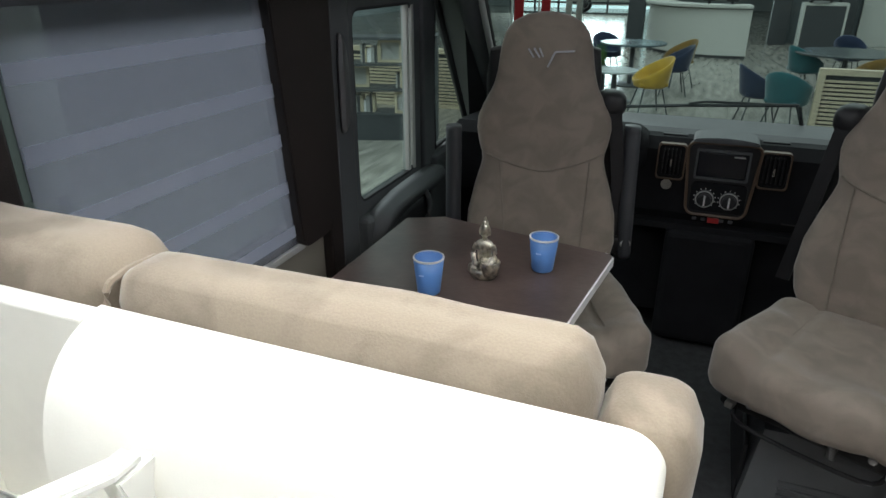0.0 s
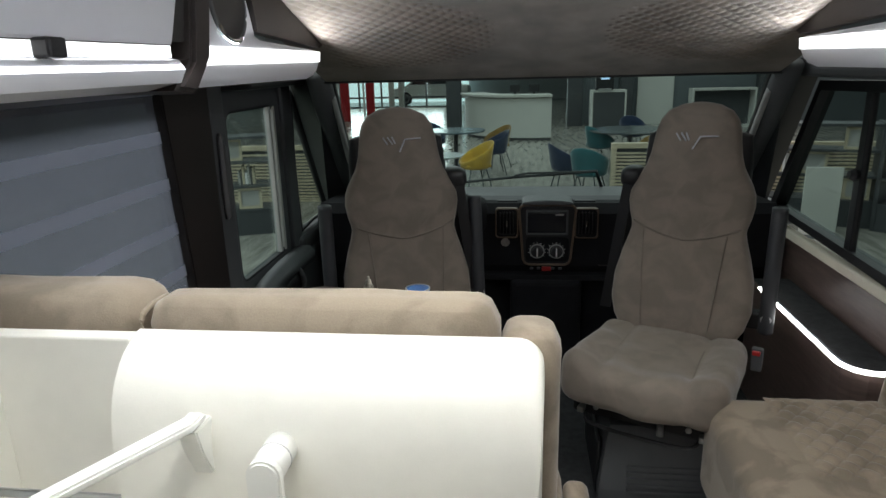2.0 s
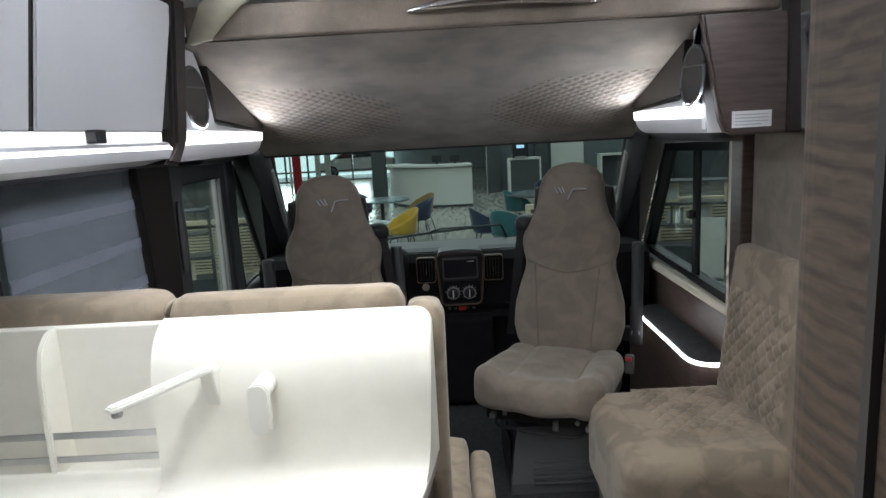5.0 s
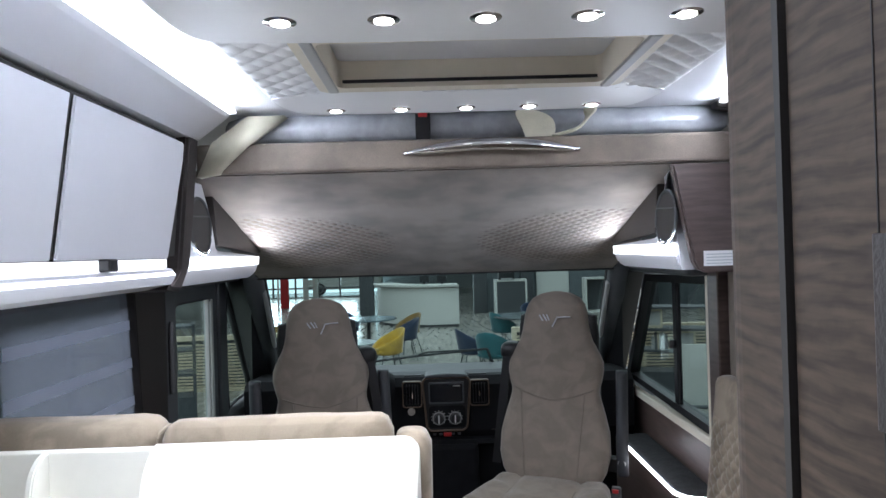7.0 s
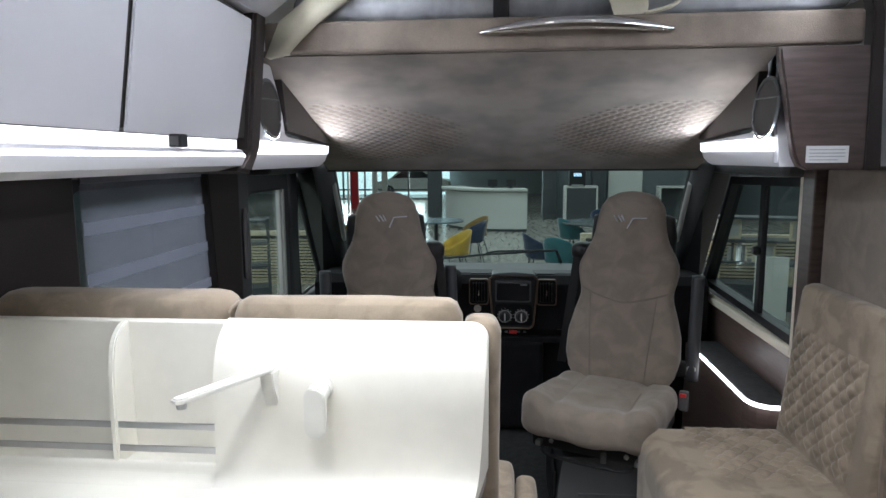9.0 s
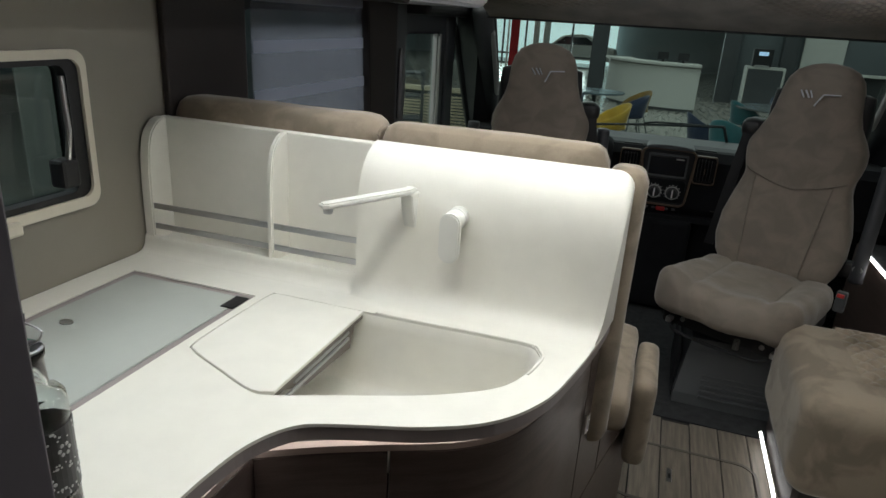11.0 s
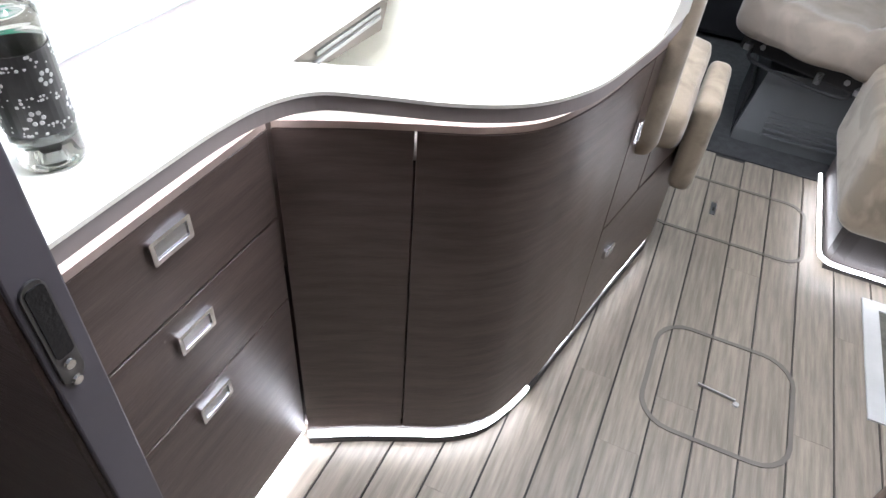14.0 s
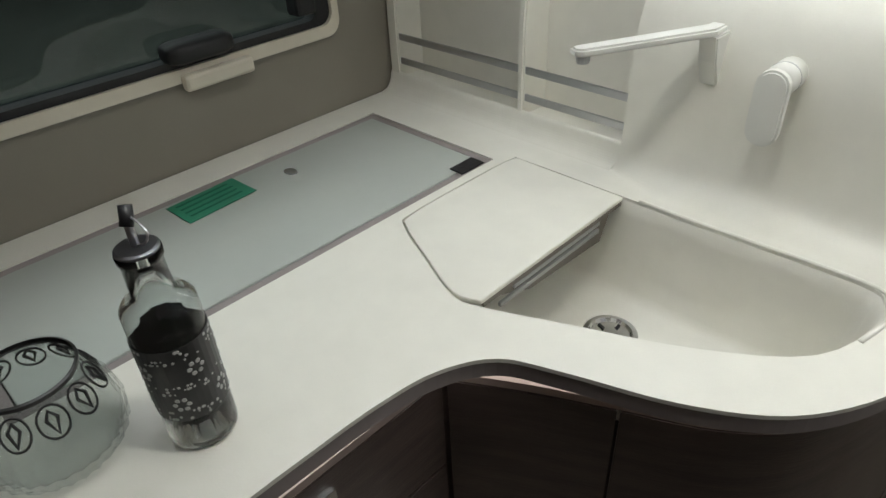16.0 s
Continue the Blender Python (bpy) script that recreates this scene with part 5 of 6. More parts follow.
front_piece(0, 138, 0.032, 0.046, "plinth_light", LEDLINE, corner, 0.002, 0.03, 0.0, "glowing LED plinth strip")
front_piece(162, KE, 0.032, 0.046, "plinth_light", LEDLINE, corner, 0.011, 0.03, 0.0, "glowing LED plinth strip")
front_piece(0, KE, 0.048, 0.072, "base_rail", DARKWOOD, corner, 0.008, 0.03)


def flush_handle(m, parent):
    h = part("handle", ring_prism(rounded(-0.035, -0.019, 0.035, 0.019, 0.003, 2), rounded(-0.028, -0.012, 0.028, 0.012, 0.002, 2), 0.0, 0.008, "z"), CHROME, parent, "chrome flush handle", m=m)
    part("flap", box((-0.0275, -0.0115, 0.001), (0.0275, 0.0115, 0.005), 0.001), STEEL, h)
    return h


flush_handle(Matrix.Translation((0.2255, 0.055, 0.69)) @ pose(0, 0, 0, 90, 0, 76) @ pose(0, 0, 0, 0, 0, 90) @ Matrix.Diagonal((0.7, 0.7, 1, 1)), corner)
flush_handle(Matrix.Translation((0.241, 0.13, 0.315)) @ pose(0, 0, 0, 90, 0, 76) @ Matrix.Diagonal((0.7, 0.7, 1, 1)), corner)
dru = thing("drawer_unit", "dark wood kitchen unit with three drawers", "cabinet", (0, 0, 0), group="kitchen base units")
part("body", box((-0.86, -0.94, 0.055), (-0.250, -0.47, TOP - 0.05)), DARKWOOD, dru)
for z0, z1, hz in ((0.690, 0.849, 0.806), (0.503, 0.685, 0.634), (0.075, 0.498, 0.463)):
    d = part("drawer", box((-0.249, -0.938, z0), (-0.230, -0.505, z1), 0.0015), DARKWOOD, dru)
    flush_handle(Matrix.Translation((-0.230, -0.716, hz)) @ pose(0, 0, 0, 90, 0, 90), d)
part("top_edge", box((-0.248, -0.938, 0.850), (-0.231, -0.505, 0.862)), LITEDGE, dru, "drawer edge coloured pale for the LED light on it")
part("plinth", box((-0.86, -0.94, 0.0), (-0.285, -0.46, 0.03)), JOINT, dru)
part("plinth_light", box((-0.30, -0.94, 0.032), (-0.246, -0.490, 0.046)), LEDLINE, dru, "glowing LED plinth strip")

# things on the worktop
jar = thing("glass_lantern", "ribbed clear glass tealight bowl with dark lace metal rim", "candle holder", (-0.405, -0.868, TOP))
jar.scale = (1, 1, 1.26)
ribs = []
for r, z in ((0.03, 0.003), (0.055, 0.0), (0.066, 0.012), (0.069, 0.03), (0.064, 0.05), (0.052, 0.068), (0.045, 0.08), (0.0425, 0.08), (0.049, 0.066), (0.060, 0.05), (0.065, 0.03), (0.062, 0.014), (0.05, 0.007), (0.02, 0.007)):
    ribs.append([((r + 0.0016 * math.cos(26 * a) * (1 if z < 0.06 else 0.2)) * math.cos(a), (r + 0.0016 * math.cos(26 * a) * (1 if z < 0.06 else 0.2)) * math.sin(a), z) for a in np.linspace(0, 2 * math.pi, 157)[:-1]])
part("bowl", loft(ribs), THINGLASS, jar, "", True)
part("rim", lathe([(0.0455, 0.0785), (0.0475, 0.0795), (0.048, 0.083), (0.0455, 0.084)], 40, cap=False), FILIGREE, jar, "dark metal rim")
for k in range(11):
    a = 2 * math.pi * k / 11
    c = Vector((math.cos(a), math.sin(a), 0))
    t = Vector((-math.sin(a), math.cos(a), 0))
    pts = []
    for u in np.linspace(0, 2 * math.pi, 17)[:-1]:
        w, hgt = 0.0125 * math.sin(u), 0.063 + 0.012 * math.cos(u)
        pts.append(tuple(c * (0.0475 + (0.075 - hgt) * 0.55) + t * w + Vector((0, 0, hgt))))
    lace = part("lace_loop", tube(pts, 0.0011, 5, closed=True), FILIGREE, jar)
    part("lace_heart", tube([tuple(c * (0.049 + (0.075 - h) * 0.55) + t * w + Vector((0, 0, h))) for w, h in ((0, 0.072), (0.005, 0.066), (0, 0.055), (-0.005, 0.066))], 0.0018, 5, closed=True), FILIGREE, lace)
bt = thing("oil_bottle", "clear glass bottle with dark lace sleeve and swing stopper", "bottle", (-0.322, -0.757, TOP))
part("glass", lathe([(0.01, 0.005), (0.029, 0.0), (0.034, 0.003), (0.0345, 0.008), (0.034, 0.158), (0.033, 0.165), (0.029, 0.1705), (0.0215, 0.174), (0.0188, 0.178), (0.0178, 0.212), (0.0198, 0.214), (0.0198, 0.221), (0.015, 0.221), (0.0152, 0.177), (0.019, 0.1705), (0.027, 0.166), (0.0315, 0.158), (0.032, 0.012), (0.01, 0.008)], 40), CLEAR, bt, "", True)
slv = part("sleeve", lathe([(0.0346, 0.046), (0.0352, 0.046), (0.0352, 0.134), (0.0346, 0.134)], 36, cap=False), FILIGREE, bt, "dark openwork metal sleeve")
rng = random.Random(5)
for fz, fa in ((0.068, 0.15), (0.068, 1.4), (0.106, 0.8), (0.106, -0.6), (0.068, -1.1), (0.106, 2.1), (0.068, 2.6), (0.106, 3.4), (0.068, 3.9), (0.106, 4.6)):
    for j in range(6):
        u = j * math.pi / 3
        a, z = fa - 0.75 + 0.18 * math.cos(u), fz + 0.0065 * math.sin(u)
        part("petal", lathe([(0.0026, 0), (0.002, 0.0006)], 8), LGREY, slv, m=pose(0.0353 * math.cos(a), 0.0353 * math.sin(a), z, 0, 90, math.degrees(a)))
for j in range(190):
    a, z = rng.uniform(0, 6.28), rng.choice((0.049, 0.052, 0.055, 0.058, 0.082, 0.086, 0.090, 0.120, 0.124, 0.128, 0.131))
    part("perforation", lathe([(0.001 + 0.0003 * (j % 4), 0), (0.0008 + 0.0003 * (j % 4), 0.0005)], 6), LGREY, slv, m=pose(0.0353 * math.cos(a), 0.0353 * math.sin(a), z, 0, 90, math.degrees(a)))
part("collar", lathe([(0.0145, 0.206), (0.0148, 0.2212), (0.0190, 0.2215), (0.0192, 0.224), (0.017, 0.2255), (0.005, 0.226)], 24), DARKSTEEL, bt, "dark steel collar disc")
part("pourer", tube([(0, 0, 0.225), (0.0, 0.0, 0.250)], 0.0038, 12), STEEL, bt, "steel pouring spout", True)
part("stopper", tube([(0.002, -0.002, 0.246), (0.0, 0.001, 0.252), (-0.003, 0.004, 0.262)], 0.0058, 12), BLACK, bt, "black stopper", True)
part("swing_wire", tube(smooth_line([(0.006, 0.0, 0.228), (0.020, 0.003, 0.236), (0.024, 0.005, 0.248), (0.003, 0.003, 0.254)], 5), 0.0011, 6), STEEL, bt, "thin steel wire")

# ---- sofa behind the kitchen ----
sofa = thing("lounge_sofa", "beige suede lounge bench behind the kitchen splashback", "sofa", (0, 0, 0))


def roll_cushion(x0, x1, y0, y1, z0, z1, name, label="", seg=10):
    b = pillow((x0, y0, z0), (x1, y1, z1), 3.1, 18, 0.0, wrinkle=0.003)
    return part(name, b, SUEDE_LIGHT, sofa, label, True)


roll_cushion(-0.865, -0.304, 0.101, 0.235, 0.55, 1.284, "back_cushion")
roll_cushion(-0.302, 0.192, 0.101, 0.198, 0.55, 1.277, "back_cushion")
roll_cushion(0.190, 0.274, 0.101, 0.20, 0.60, 1.240, "side_bolster")
part("piping", tube(smooth_line([(-0.303, 0.104, 1.1), (-0.303, 0.106, 1.235), (-0.303, 0.13, 1.258), (-0.303, 0.18, 1.258)], 5), 0.004, 6), SUEDE_LIGHT, sofa)
roll_cushion(-0.86, 0.318, 0.22, 0.72, 0.552, 0.66, "seat_cushion")
roll_cushion(0.322, 0.386, 0.42, 0.72, 0.345, 0.60, "front_pad")
part("base", box((-0.86, 0.58, 0.0), (0.30, 0.76, 0.43), 0.01), DARKWOOD, sofa, "dark wood base")

# ---- table ----
tb = thing("lounge_table", "dark brown lounge table with pale metal edge", "table", (0, 0, 0))
tl = [(-0.66, 1.06)] + [(x, y) for x, y in arc(-0.02, 1.09, 0.03, -90, 0, 4)] + arc(0.025, 1.52, 0.03, 0, 90, 4) + [(-0.54, 1.66), (-0.66, 1.60)]
part("tabletop", prism(tl, 0.728, 0.752, "z", 0.003), DARKWOOD, tb)
part("edge_trim", prism(offset([(-0.66, 1.058), (-0.02, 1.058), (0.012, 1.09), (0.058, 1.52), (0.03, 1.552)], 0.0) + offset([(-0.66, 1.058), (-0.02, 1.058), (0.012, 1.09), (0.058, 1.52), (0.03, 1.552)], 0.006)[::-1], 0.726, 0.7515, "z"), CUPRIM, tb, "white table edge")
part("column", tube([(-0.30, 1.33, 0.03), (-0.30, 1.33, 0.728)], 0.04, 18), STEEL, tb, "", True)
part("foot", lathe([(0.16, 0), (0.16, 0.012), (0.05, 0.03)], 28, center=(-0.30, 1.33, 0.004)), GREY, tb)


def mug(x, y):
    g = thing("mug", "blue ceramic mug with white rim", "mug", (x, y, 0.752), group="mugs on the table")
    part("body", lathe([(0.028, 0.0), (0.031, 0.004), (0.041, 0.10), (0.038, 0.10), (0.0285, 0.008), (0.01, 0.006)], 28), BLUE, g, "", True)
    part("rim", lathe([(0.0375, 0.0985), (0.0417, 0.0985), (0.0417, 0.103), (0.0375, 0.103)], 28, cap=False), CUPRIM, g, "white glazed rim")
    part("print", box((-0.012, -0.0392, 0.06), (0.002, -0.0372, 0.064)), material("pale_print", (0.35, 0.5, 0.8), 0.5, var=0.05), g)
    return g


mug(-0.372, 1.115)
mug(-0.123, 1.363)
def ball(bm, x, y, z, rx, ry, rz, n=12):
    """A rounded lump joined to bm."""
    b = bmesh.new()
    bmesh.ops.create_uvsphere(b, u_segments=n, v_segments=n - 2, radius=1)
    for v in b.verts:
        v.co = Vector((x + v.co.x * rx, y + v.co.y * ry, z + v.co.z * rz))
    return join(bm, b)


bu = lathe([(0.040, 0.0), (0.043, 0.006), (0.038, 0.012)], 20)
bu = ball(bu, 0, 0.004, 0.062, 0.026, 0.019, 0.046)
bu = ball(bu, 0, 0.0, 0.088, 0.031, 0.017, 0.017)
bu = ball(bu, 0, 0, 0.130, 0.0165, 0.0165, 0.021)
bu = ball(bu, 0, 0.002, 0.148, 0.011, 0.011, 0.010)
bu = ball(bu, 0, 0.002, 0.158, 0.0055, 0.0055, 0.009, 8)
bu = tube([(0, 0, 0.098), (0, 0, 0.116)], 0.008, 10, bu)
for sg in (-1, 1):
    bu = ball(bu, sg * 0.017, 0, 0.126, 0.003, 0.004, 0.011, 8)
    bu = tube(smooth_line([(sg * 0.028, 0, 0.09), (sg * 0.037, -0.004, 0.062), (sg * 0.024, -0.022, 0.042), (sg * 0.006, -0.03, 0.040)], 5), 0.0085, 8, bu)
    bu = ball(bu, sg * 0.027, -0.012, 0.024, 0.026, 0.020, 0.015)
    bu = tube(smooth_line([(sg * 0.044, -0.010, 0.02), (sg * 0.02, -0.034, 0.018), (-sg * 0.012, -0.036, 0.016)], 5), 0.011, 8, bu)
bu = lathe([(0.010, 0.010), (0.022, 0.018), (0.031, 0.040), (0.032, 0.056), (0.029, 0.058), (0.027, 0.045), (0.012, 0.024)], 20, bu, (0.030, -0.034, 0.0))
bu = lathe([(0.0325, 0.052), (0.035, 0.055), (0.0325, 0.059)], 20, bu, (0.030, -0.034, 0.0), cap=False)
solo("statuette", bu, SILVER, "small silver seated figure with a bowl", "statuette", True, m=pose(-0.266, 1.262, 0.752) @ Matrix.Diagonal((0.85, 0.85, 1.06, 1)))

# ---- side seat by the entrance ----
ss = thing("side_bench", "beige suede side seat with quilted back and glowing base", "seat", (0, 0, 0))
part("base", prism([(0.862, 0.79), (0.862, 1.30), (1.45, 1.30), (1.45, 0.755), (0.91, 0.755), (0.875, 0.765)], 0.035, 0.24, "z", 0.004), BOARD, ss, "dark base")
part("plinth", box((0.87, 0.77, 0.0), (1.44, 1.29, 0.034)), JOINT, ss)
part("base_light", tube([(0.839, 1.26, 0.048), (0.839, 0.80, 0.048), (0.845, 0.762, 0.048), (0.87, 0.738, 0.048), (0.92, 0.734, 0.048), (1.44, 0.734, 0.048)], 0.006, 6), LEDLINE, ss, "glowing LED base line")
cu = pillow((0.815, 0.70, 0.17), (1.42, 1.325, 0.525), 6.0, 24, 0.0, wrinkle=0.001)
part("seat_cushion", cu, SUEDE_LIGHT, ss, "", True)
part("quilted_seat", quilt(0.35, 0.43, (0.99, 0.86, 0.5245), (1, 0, 0), (0, 1, 0), (0, 0, 1), 0.046, 0.014, 0.005), SUEDE_LIGHT, ss, "diamond-quilted seat top", True)
bc = pillow((1.345, 0.70, 0.47), (1.43, 1.335, 1.10), 3.0, 18, 0.0, wrinkle=0.0005)
for v in bc.verts:
    v.co.x += (v.co.z - 0.52) * 0.11
part("back_cushion", bc, SUEDE_LIGHT, ss, "", True)
part("quilted_back", quilt(0.50, 0.40, (1.347, 0.80, 0.545), (0, 1, 0), (0.11, 0, 1), (-1, 0, 0.11), 0.046, 0.013, 0.005), SUEDE_LIGHT, ss, "diamond-quilted backrest", True)
con = thing("side_console", "dark wood side console with glowing edge line", "cabinet", (0, 0, 0))
part("body", prism([(1.286, 2.35), (1.286, 1.50), (1.290, 1.45), (1.31, 1.41), (1.35, 1.385), (1.40, 1.378), (XR - 0.03, 1.378), (XR - 0.03, 2.35)], 0.02, 0.57, "z", 0.004), DARKWOOD, con)
part("edge_light", tube(smooth_line([(1.279, 2.20, 0.58), (1.279, 1.9, 0.58), (1.279, 1.6, 0.58), (1.279, 1.50, 0.58), (1.283, 1.447, 0.58), (1.305, 1.403, 0.58), (1.345, 1.377, 0.58), (1.40, 1.370, 0.58), (1.45, 1.369, 0.58)], 4), 0.0078, 6), LEDLINE, con, "glowing LED edge line")
part("top", prism([(1.30, 2.34), (1.30, 1.52), (1.305, 1.47), (1.33, 1.425), (1.37, 1.40), (XR - 0.035, 1.398), (XR - 0.035, 2.34)], 0.57, 0.578, "z"), RUBBER, con)

# ---- floor fittings ----


def floor_hatch(x0, y0, x1, y1, r, label):
    h = thing("floor_hatch", label, "hatch", (0, 0, 0))
    part("seal", ring_prism(rounded(x0, y0, x1, y1, r), rounded(x0 + 0.012, y0 + 0.012, x1 - 0.012, y1 - 0.012, r - 0.01), -0.004, 0.0025), material("grey_seal", (0.13, 0.115, 0.10), 0.6, var=0.1), h, "grey rubber seal")
    return h


h1 = floor_hatch(0.30, 0.735, 0.815, 1.085, 0.07, "flush plank floor hatch with small steel latch")
part("latch", box((0.500, 0.872, 0.001), (0.518, 0.945, 0.004), 0.001), STEEL, h1)
part("latch_slot", box((0.505, 0.89, 0.0035), (0.513, 0.915, 0.005)), BLACK, h1)
h2 = floor_hatch(0.435, -0.075, 0.81, 0.30, 0.09, "flush plank floor hatch with rounded seal")
part("pull", tube([(0.57, 0.105, 0.005), (0.665, 0.095, 0.005)], 0.004, 6), STEEL, h2)
part("lock", lathe([(0.008, 0), (0.008, 0.004)], 12), STEEL, h2, m=pose(0.668, 0.085, 0.001))
stp = thing("entrance_step", "sunken entrance step with pale grey rim", "step", (0, 0, 0))
part("rim", ring_prism([(1.40, 0.68), (0.985, 0.68), (0.985, 0.20), (1.40, 0.20)], [(1.40, 0.64), (1.03, 0.64), (1.03, 0.24), (1.40, 0.24)], 0.0, 0.006), LGREY, stp, "pale grey rim")
part("mat", box((1.03, 0.24, -0.003), (1.40, 0.64, 0.003)), material("olive_mat", (0.10, 0.095, 0.075), 0.9, var=0.2, scale=30, bump=0.4), stp, "olive-brown mat")

# ---- showroom beyond the glass ----
WOODSLAT = material("pale_ash", (0.58, 0.50, 0.36), 0.5, var=0.1, scale=6, stretch=(1, 1, 6))
DARKGREY = material("anthracite", (0.06, 0.065, 0.07), 0.5, var=0.08)
HALLWHITE = material("hall_laminate", (0.62, 0.62, 0.58), 0.45, var=0.03)


def slatted_screen(name, label, x, y, w, h, rz=0):
    s = thing(name, label, "partition", (x, y, GROUND), rz, group="slatted screens")
    part("frame", ring_prism(rounded(0, 0, w, h, 0.01, 1), rounded(0.07, 0.05, w - 0.07, h - 0.07, 0.005, 1), -0.06, 0.06, "y"), WOODSLAT, s)
    part("core", box((0.06, 0.0, 0.04), (w - 0.06, 0.03, h - 0.06)), DARKGREY, s)
    n = int((h - 0.14) / 0.05)
    one = None
    for k in range(n):
        o = part("slat", box((0.07, -0.03, 0.0), (w - 0.07, -0.005, 0.03), 0.004), WOODSLAT, s) if one is None else new("slat", one)
        if one is not None:
            o.parent = s
        one = o.data
        o.matrix_basis = pose(0, 0, 0.06 + k * 0.05)
    return s


slatted_screen("slatted_screen", "low pale wood slatted screen beside the cafe", 1.50, 8.85, 2.0, 0.87, 0)
slatted_screen("slatted_screen", "low pale wood slatted screen outside the driver's window", -5.2, 8.95, 3.4, 0.87, 2)
slatted_screen("slatted_screen", "low pale wood slatted screen outside the side window", 3.52, 8.85, 2.2, 0.87, -6)


def shell_chair(mat, x, y, rz, label):
    """A bucket chair that faces -y before its turn: high back, arms that fall away to the front."""
    c = thing("cafe_chair", label, "chair", (x, y, GROUND), rz, group="cafe chairs")
    A = np.linspace(0, 2 * math.pi, 33)[:-1]

    def ring(f, grow):
        out = []
        for a in A:
            back = (1 + math.sin(a)) / 2
            rim = 0.49 + 0.16 * min(1, back * 2.2) + 0.17 * max(0, back - 0.45) ** 1.2 / 0.49
            r = 0.235 + 0.035 * f + grow
            out.append((r * 1.04 * math.cos(a), r * math.sin(a) + 0.03 * f * back, 0.40 + (rim - 0.40) * f))
        return out
    rows = [[(p[0] * 0.4, p[1] * 0.4, 0.385) for p in ring(0, 0)], [(p[0] * 0.85, p[1] * 0.85, 0.39) for p in ring(0, 0)]]
    rows += [ring(f, 0) for f in (0.08, 0.35, 0.7, 0.97)] + [ring(1.0, -0.012)] + [ring(f, -0.03) for f in (0.97, 0.6, 0.3)]
    part("shell", loft(rows), mat, c, "", True)
    part("seat_pad", pillow((-0.20, -0.215, 0.41), (0.20, 0.20, 0.475), 3, 6), mat, c, "", True)
    for sx in (-1, 1):
        for sy in (-1, 1):
            part("leg", tube([(sx * 0.13, sy * 0.13, 0.39), (sx * 0.22, sy * 0.22, 0.0)], 0.011, 6), DARKGREY, c)
    return c


MUSTARD = material("mustard_velvet", (0.50, 0.31, 0.03), 0.9, var=0.12, sheen=0.4)
TEAL = material("teal_velvet", (0.016, 0.11, 0.125), 0.9, var=0.12, sheen=0.4)
NAVY = material("navy_velvet", (0.012, 0.024, 0.06), 0.9, var=0.12, sheen=0.4)
OCHRE = material("ochre_velvet", (0.22, 0.13, 0.03), 0.9, var=0.12, sheen=0.4)
for mat, x, y, rz, lab in ((MUSTARD, -0.50, 9.70, -66, "mustard velvet cafe chair with black legs"), (NAVY, -0.29, 11.45, -80, "navy velvet cafe chair at the round table"), (OCHRE, -0.27, 12.35, -60, "ochre velvet cafe chair at the round table"),
                           (NAVY, -1.62, 13.0, 30, "navy velvet cafe chair behind the round table"), (OCHRE, -2.85, 11.5, -70, "ochre velvet cafe chair near the slatted screen"), (TEAL, 1.22, 8.98, 150, "teal velvet cafe chair with black legs"),
                           (NAVY, 0.92, 9.45, 100, "navy velvet cafe chair beside the teal one"), (TEAL, 1.72, 12.1, 120, "teal velvet cafe chair at the dark table"), (NAVY, 2.62, 14.0, 10, "navy velvet cafe chair behind the dark table"), (OCHRE, 2.50, 10.9, 190, "ochre velvet cafe chair behind the slatted screen")):
    shell_chair(mat, x, y, rz, lab)


def round_table(x, y, r, h, mat, label):
    t = thing("cafe_table", label, "table", (x, y, GROUND), group="cafe tables")
    part("tabletop", lathe([(r - 0.01, h - 0.03), (r, h - 0.02), (r, h - 0.004), (r - 0.006, h)], 40), mat, t)
    part("column", tube([(0, 0, 0.02), (0, 0, h - 0.03)], 0.04, 12), DARKGREY, t)
    part("foot", lathe([(0.28, 0), (0.28, 0.015), (0.05, 0.03)], 28), DARKGREY, t)


round_table(-1.06, 12.2, 0.58, 0.75, material("grey_blue_top", (0.10, 0.14, 0.16), 0.25, var=0.06), "round dark cafe table with blue-grey top")
round_table(2.25, 11.9, 0.75, 0.75, material("dark_grey_top", (0.07, 0.085, 0.09), 0.25, var=0.06), "round dark cafe table")
round_table(-1.12, 10.5, 0.36, 0.5, material("pale_top", (0.6, 0.65, 0.66), 0.2, var=0.04), "small round pale side table")

bar = thing("reception_bar", "curved white reception bar with overhanging top", "bar counter", (0, 0, GROUND))
curve = [p[:2] for p in smooth_line([(1.0, 16.75), (0.5, 16.72), (0.0, 16.80), (-0.5, 17.03), (-0.95, 17.45), (-1.28, 18.05), (-1.42, 18.7)], 5)]


def bar_slab(out, deep, z0, z1, bev=0.0):
    return prism(inset(curve, -out) + inset(curve, -deep)[::-1], z0, z1, "z", bev)


part("front", bar_slab(0.0, 0.45, 0.07, 1.12), HALLWHITE, bar)
part("top", bar_slab(-0.12, 0.62, 1.12, 1.18, 0.006), HALLWHITE, bar)
part("plinth", bar_slab(0.04, 0.40, 0.0, 0.07), DARKGREY, bar)
part("light_gap", bar_slab(-0.004, 0.01, 1.085, 1.10), DARKGREY, bar, "dark line under the top")
for x, y in ((0.05, 17.2), (0.55, 17.05)):
    sc_ = thing("counter_screen", "small black screen on the reception bar", "monitor", (x, y, GROUND + 1.18))
    part("panel", box((-0.13, -0.012, 0.06), (0.13, 0.012, 0.24), 0.005), BLACK, sc_)
    part("stand", box((-0.03, -0.04, 0.0), (0.03, 0.04, 0.07), 0.005), BLACK, sc_)
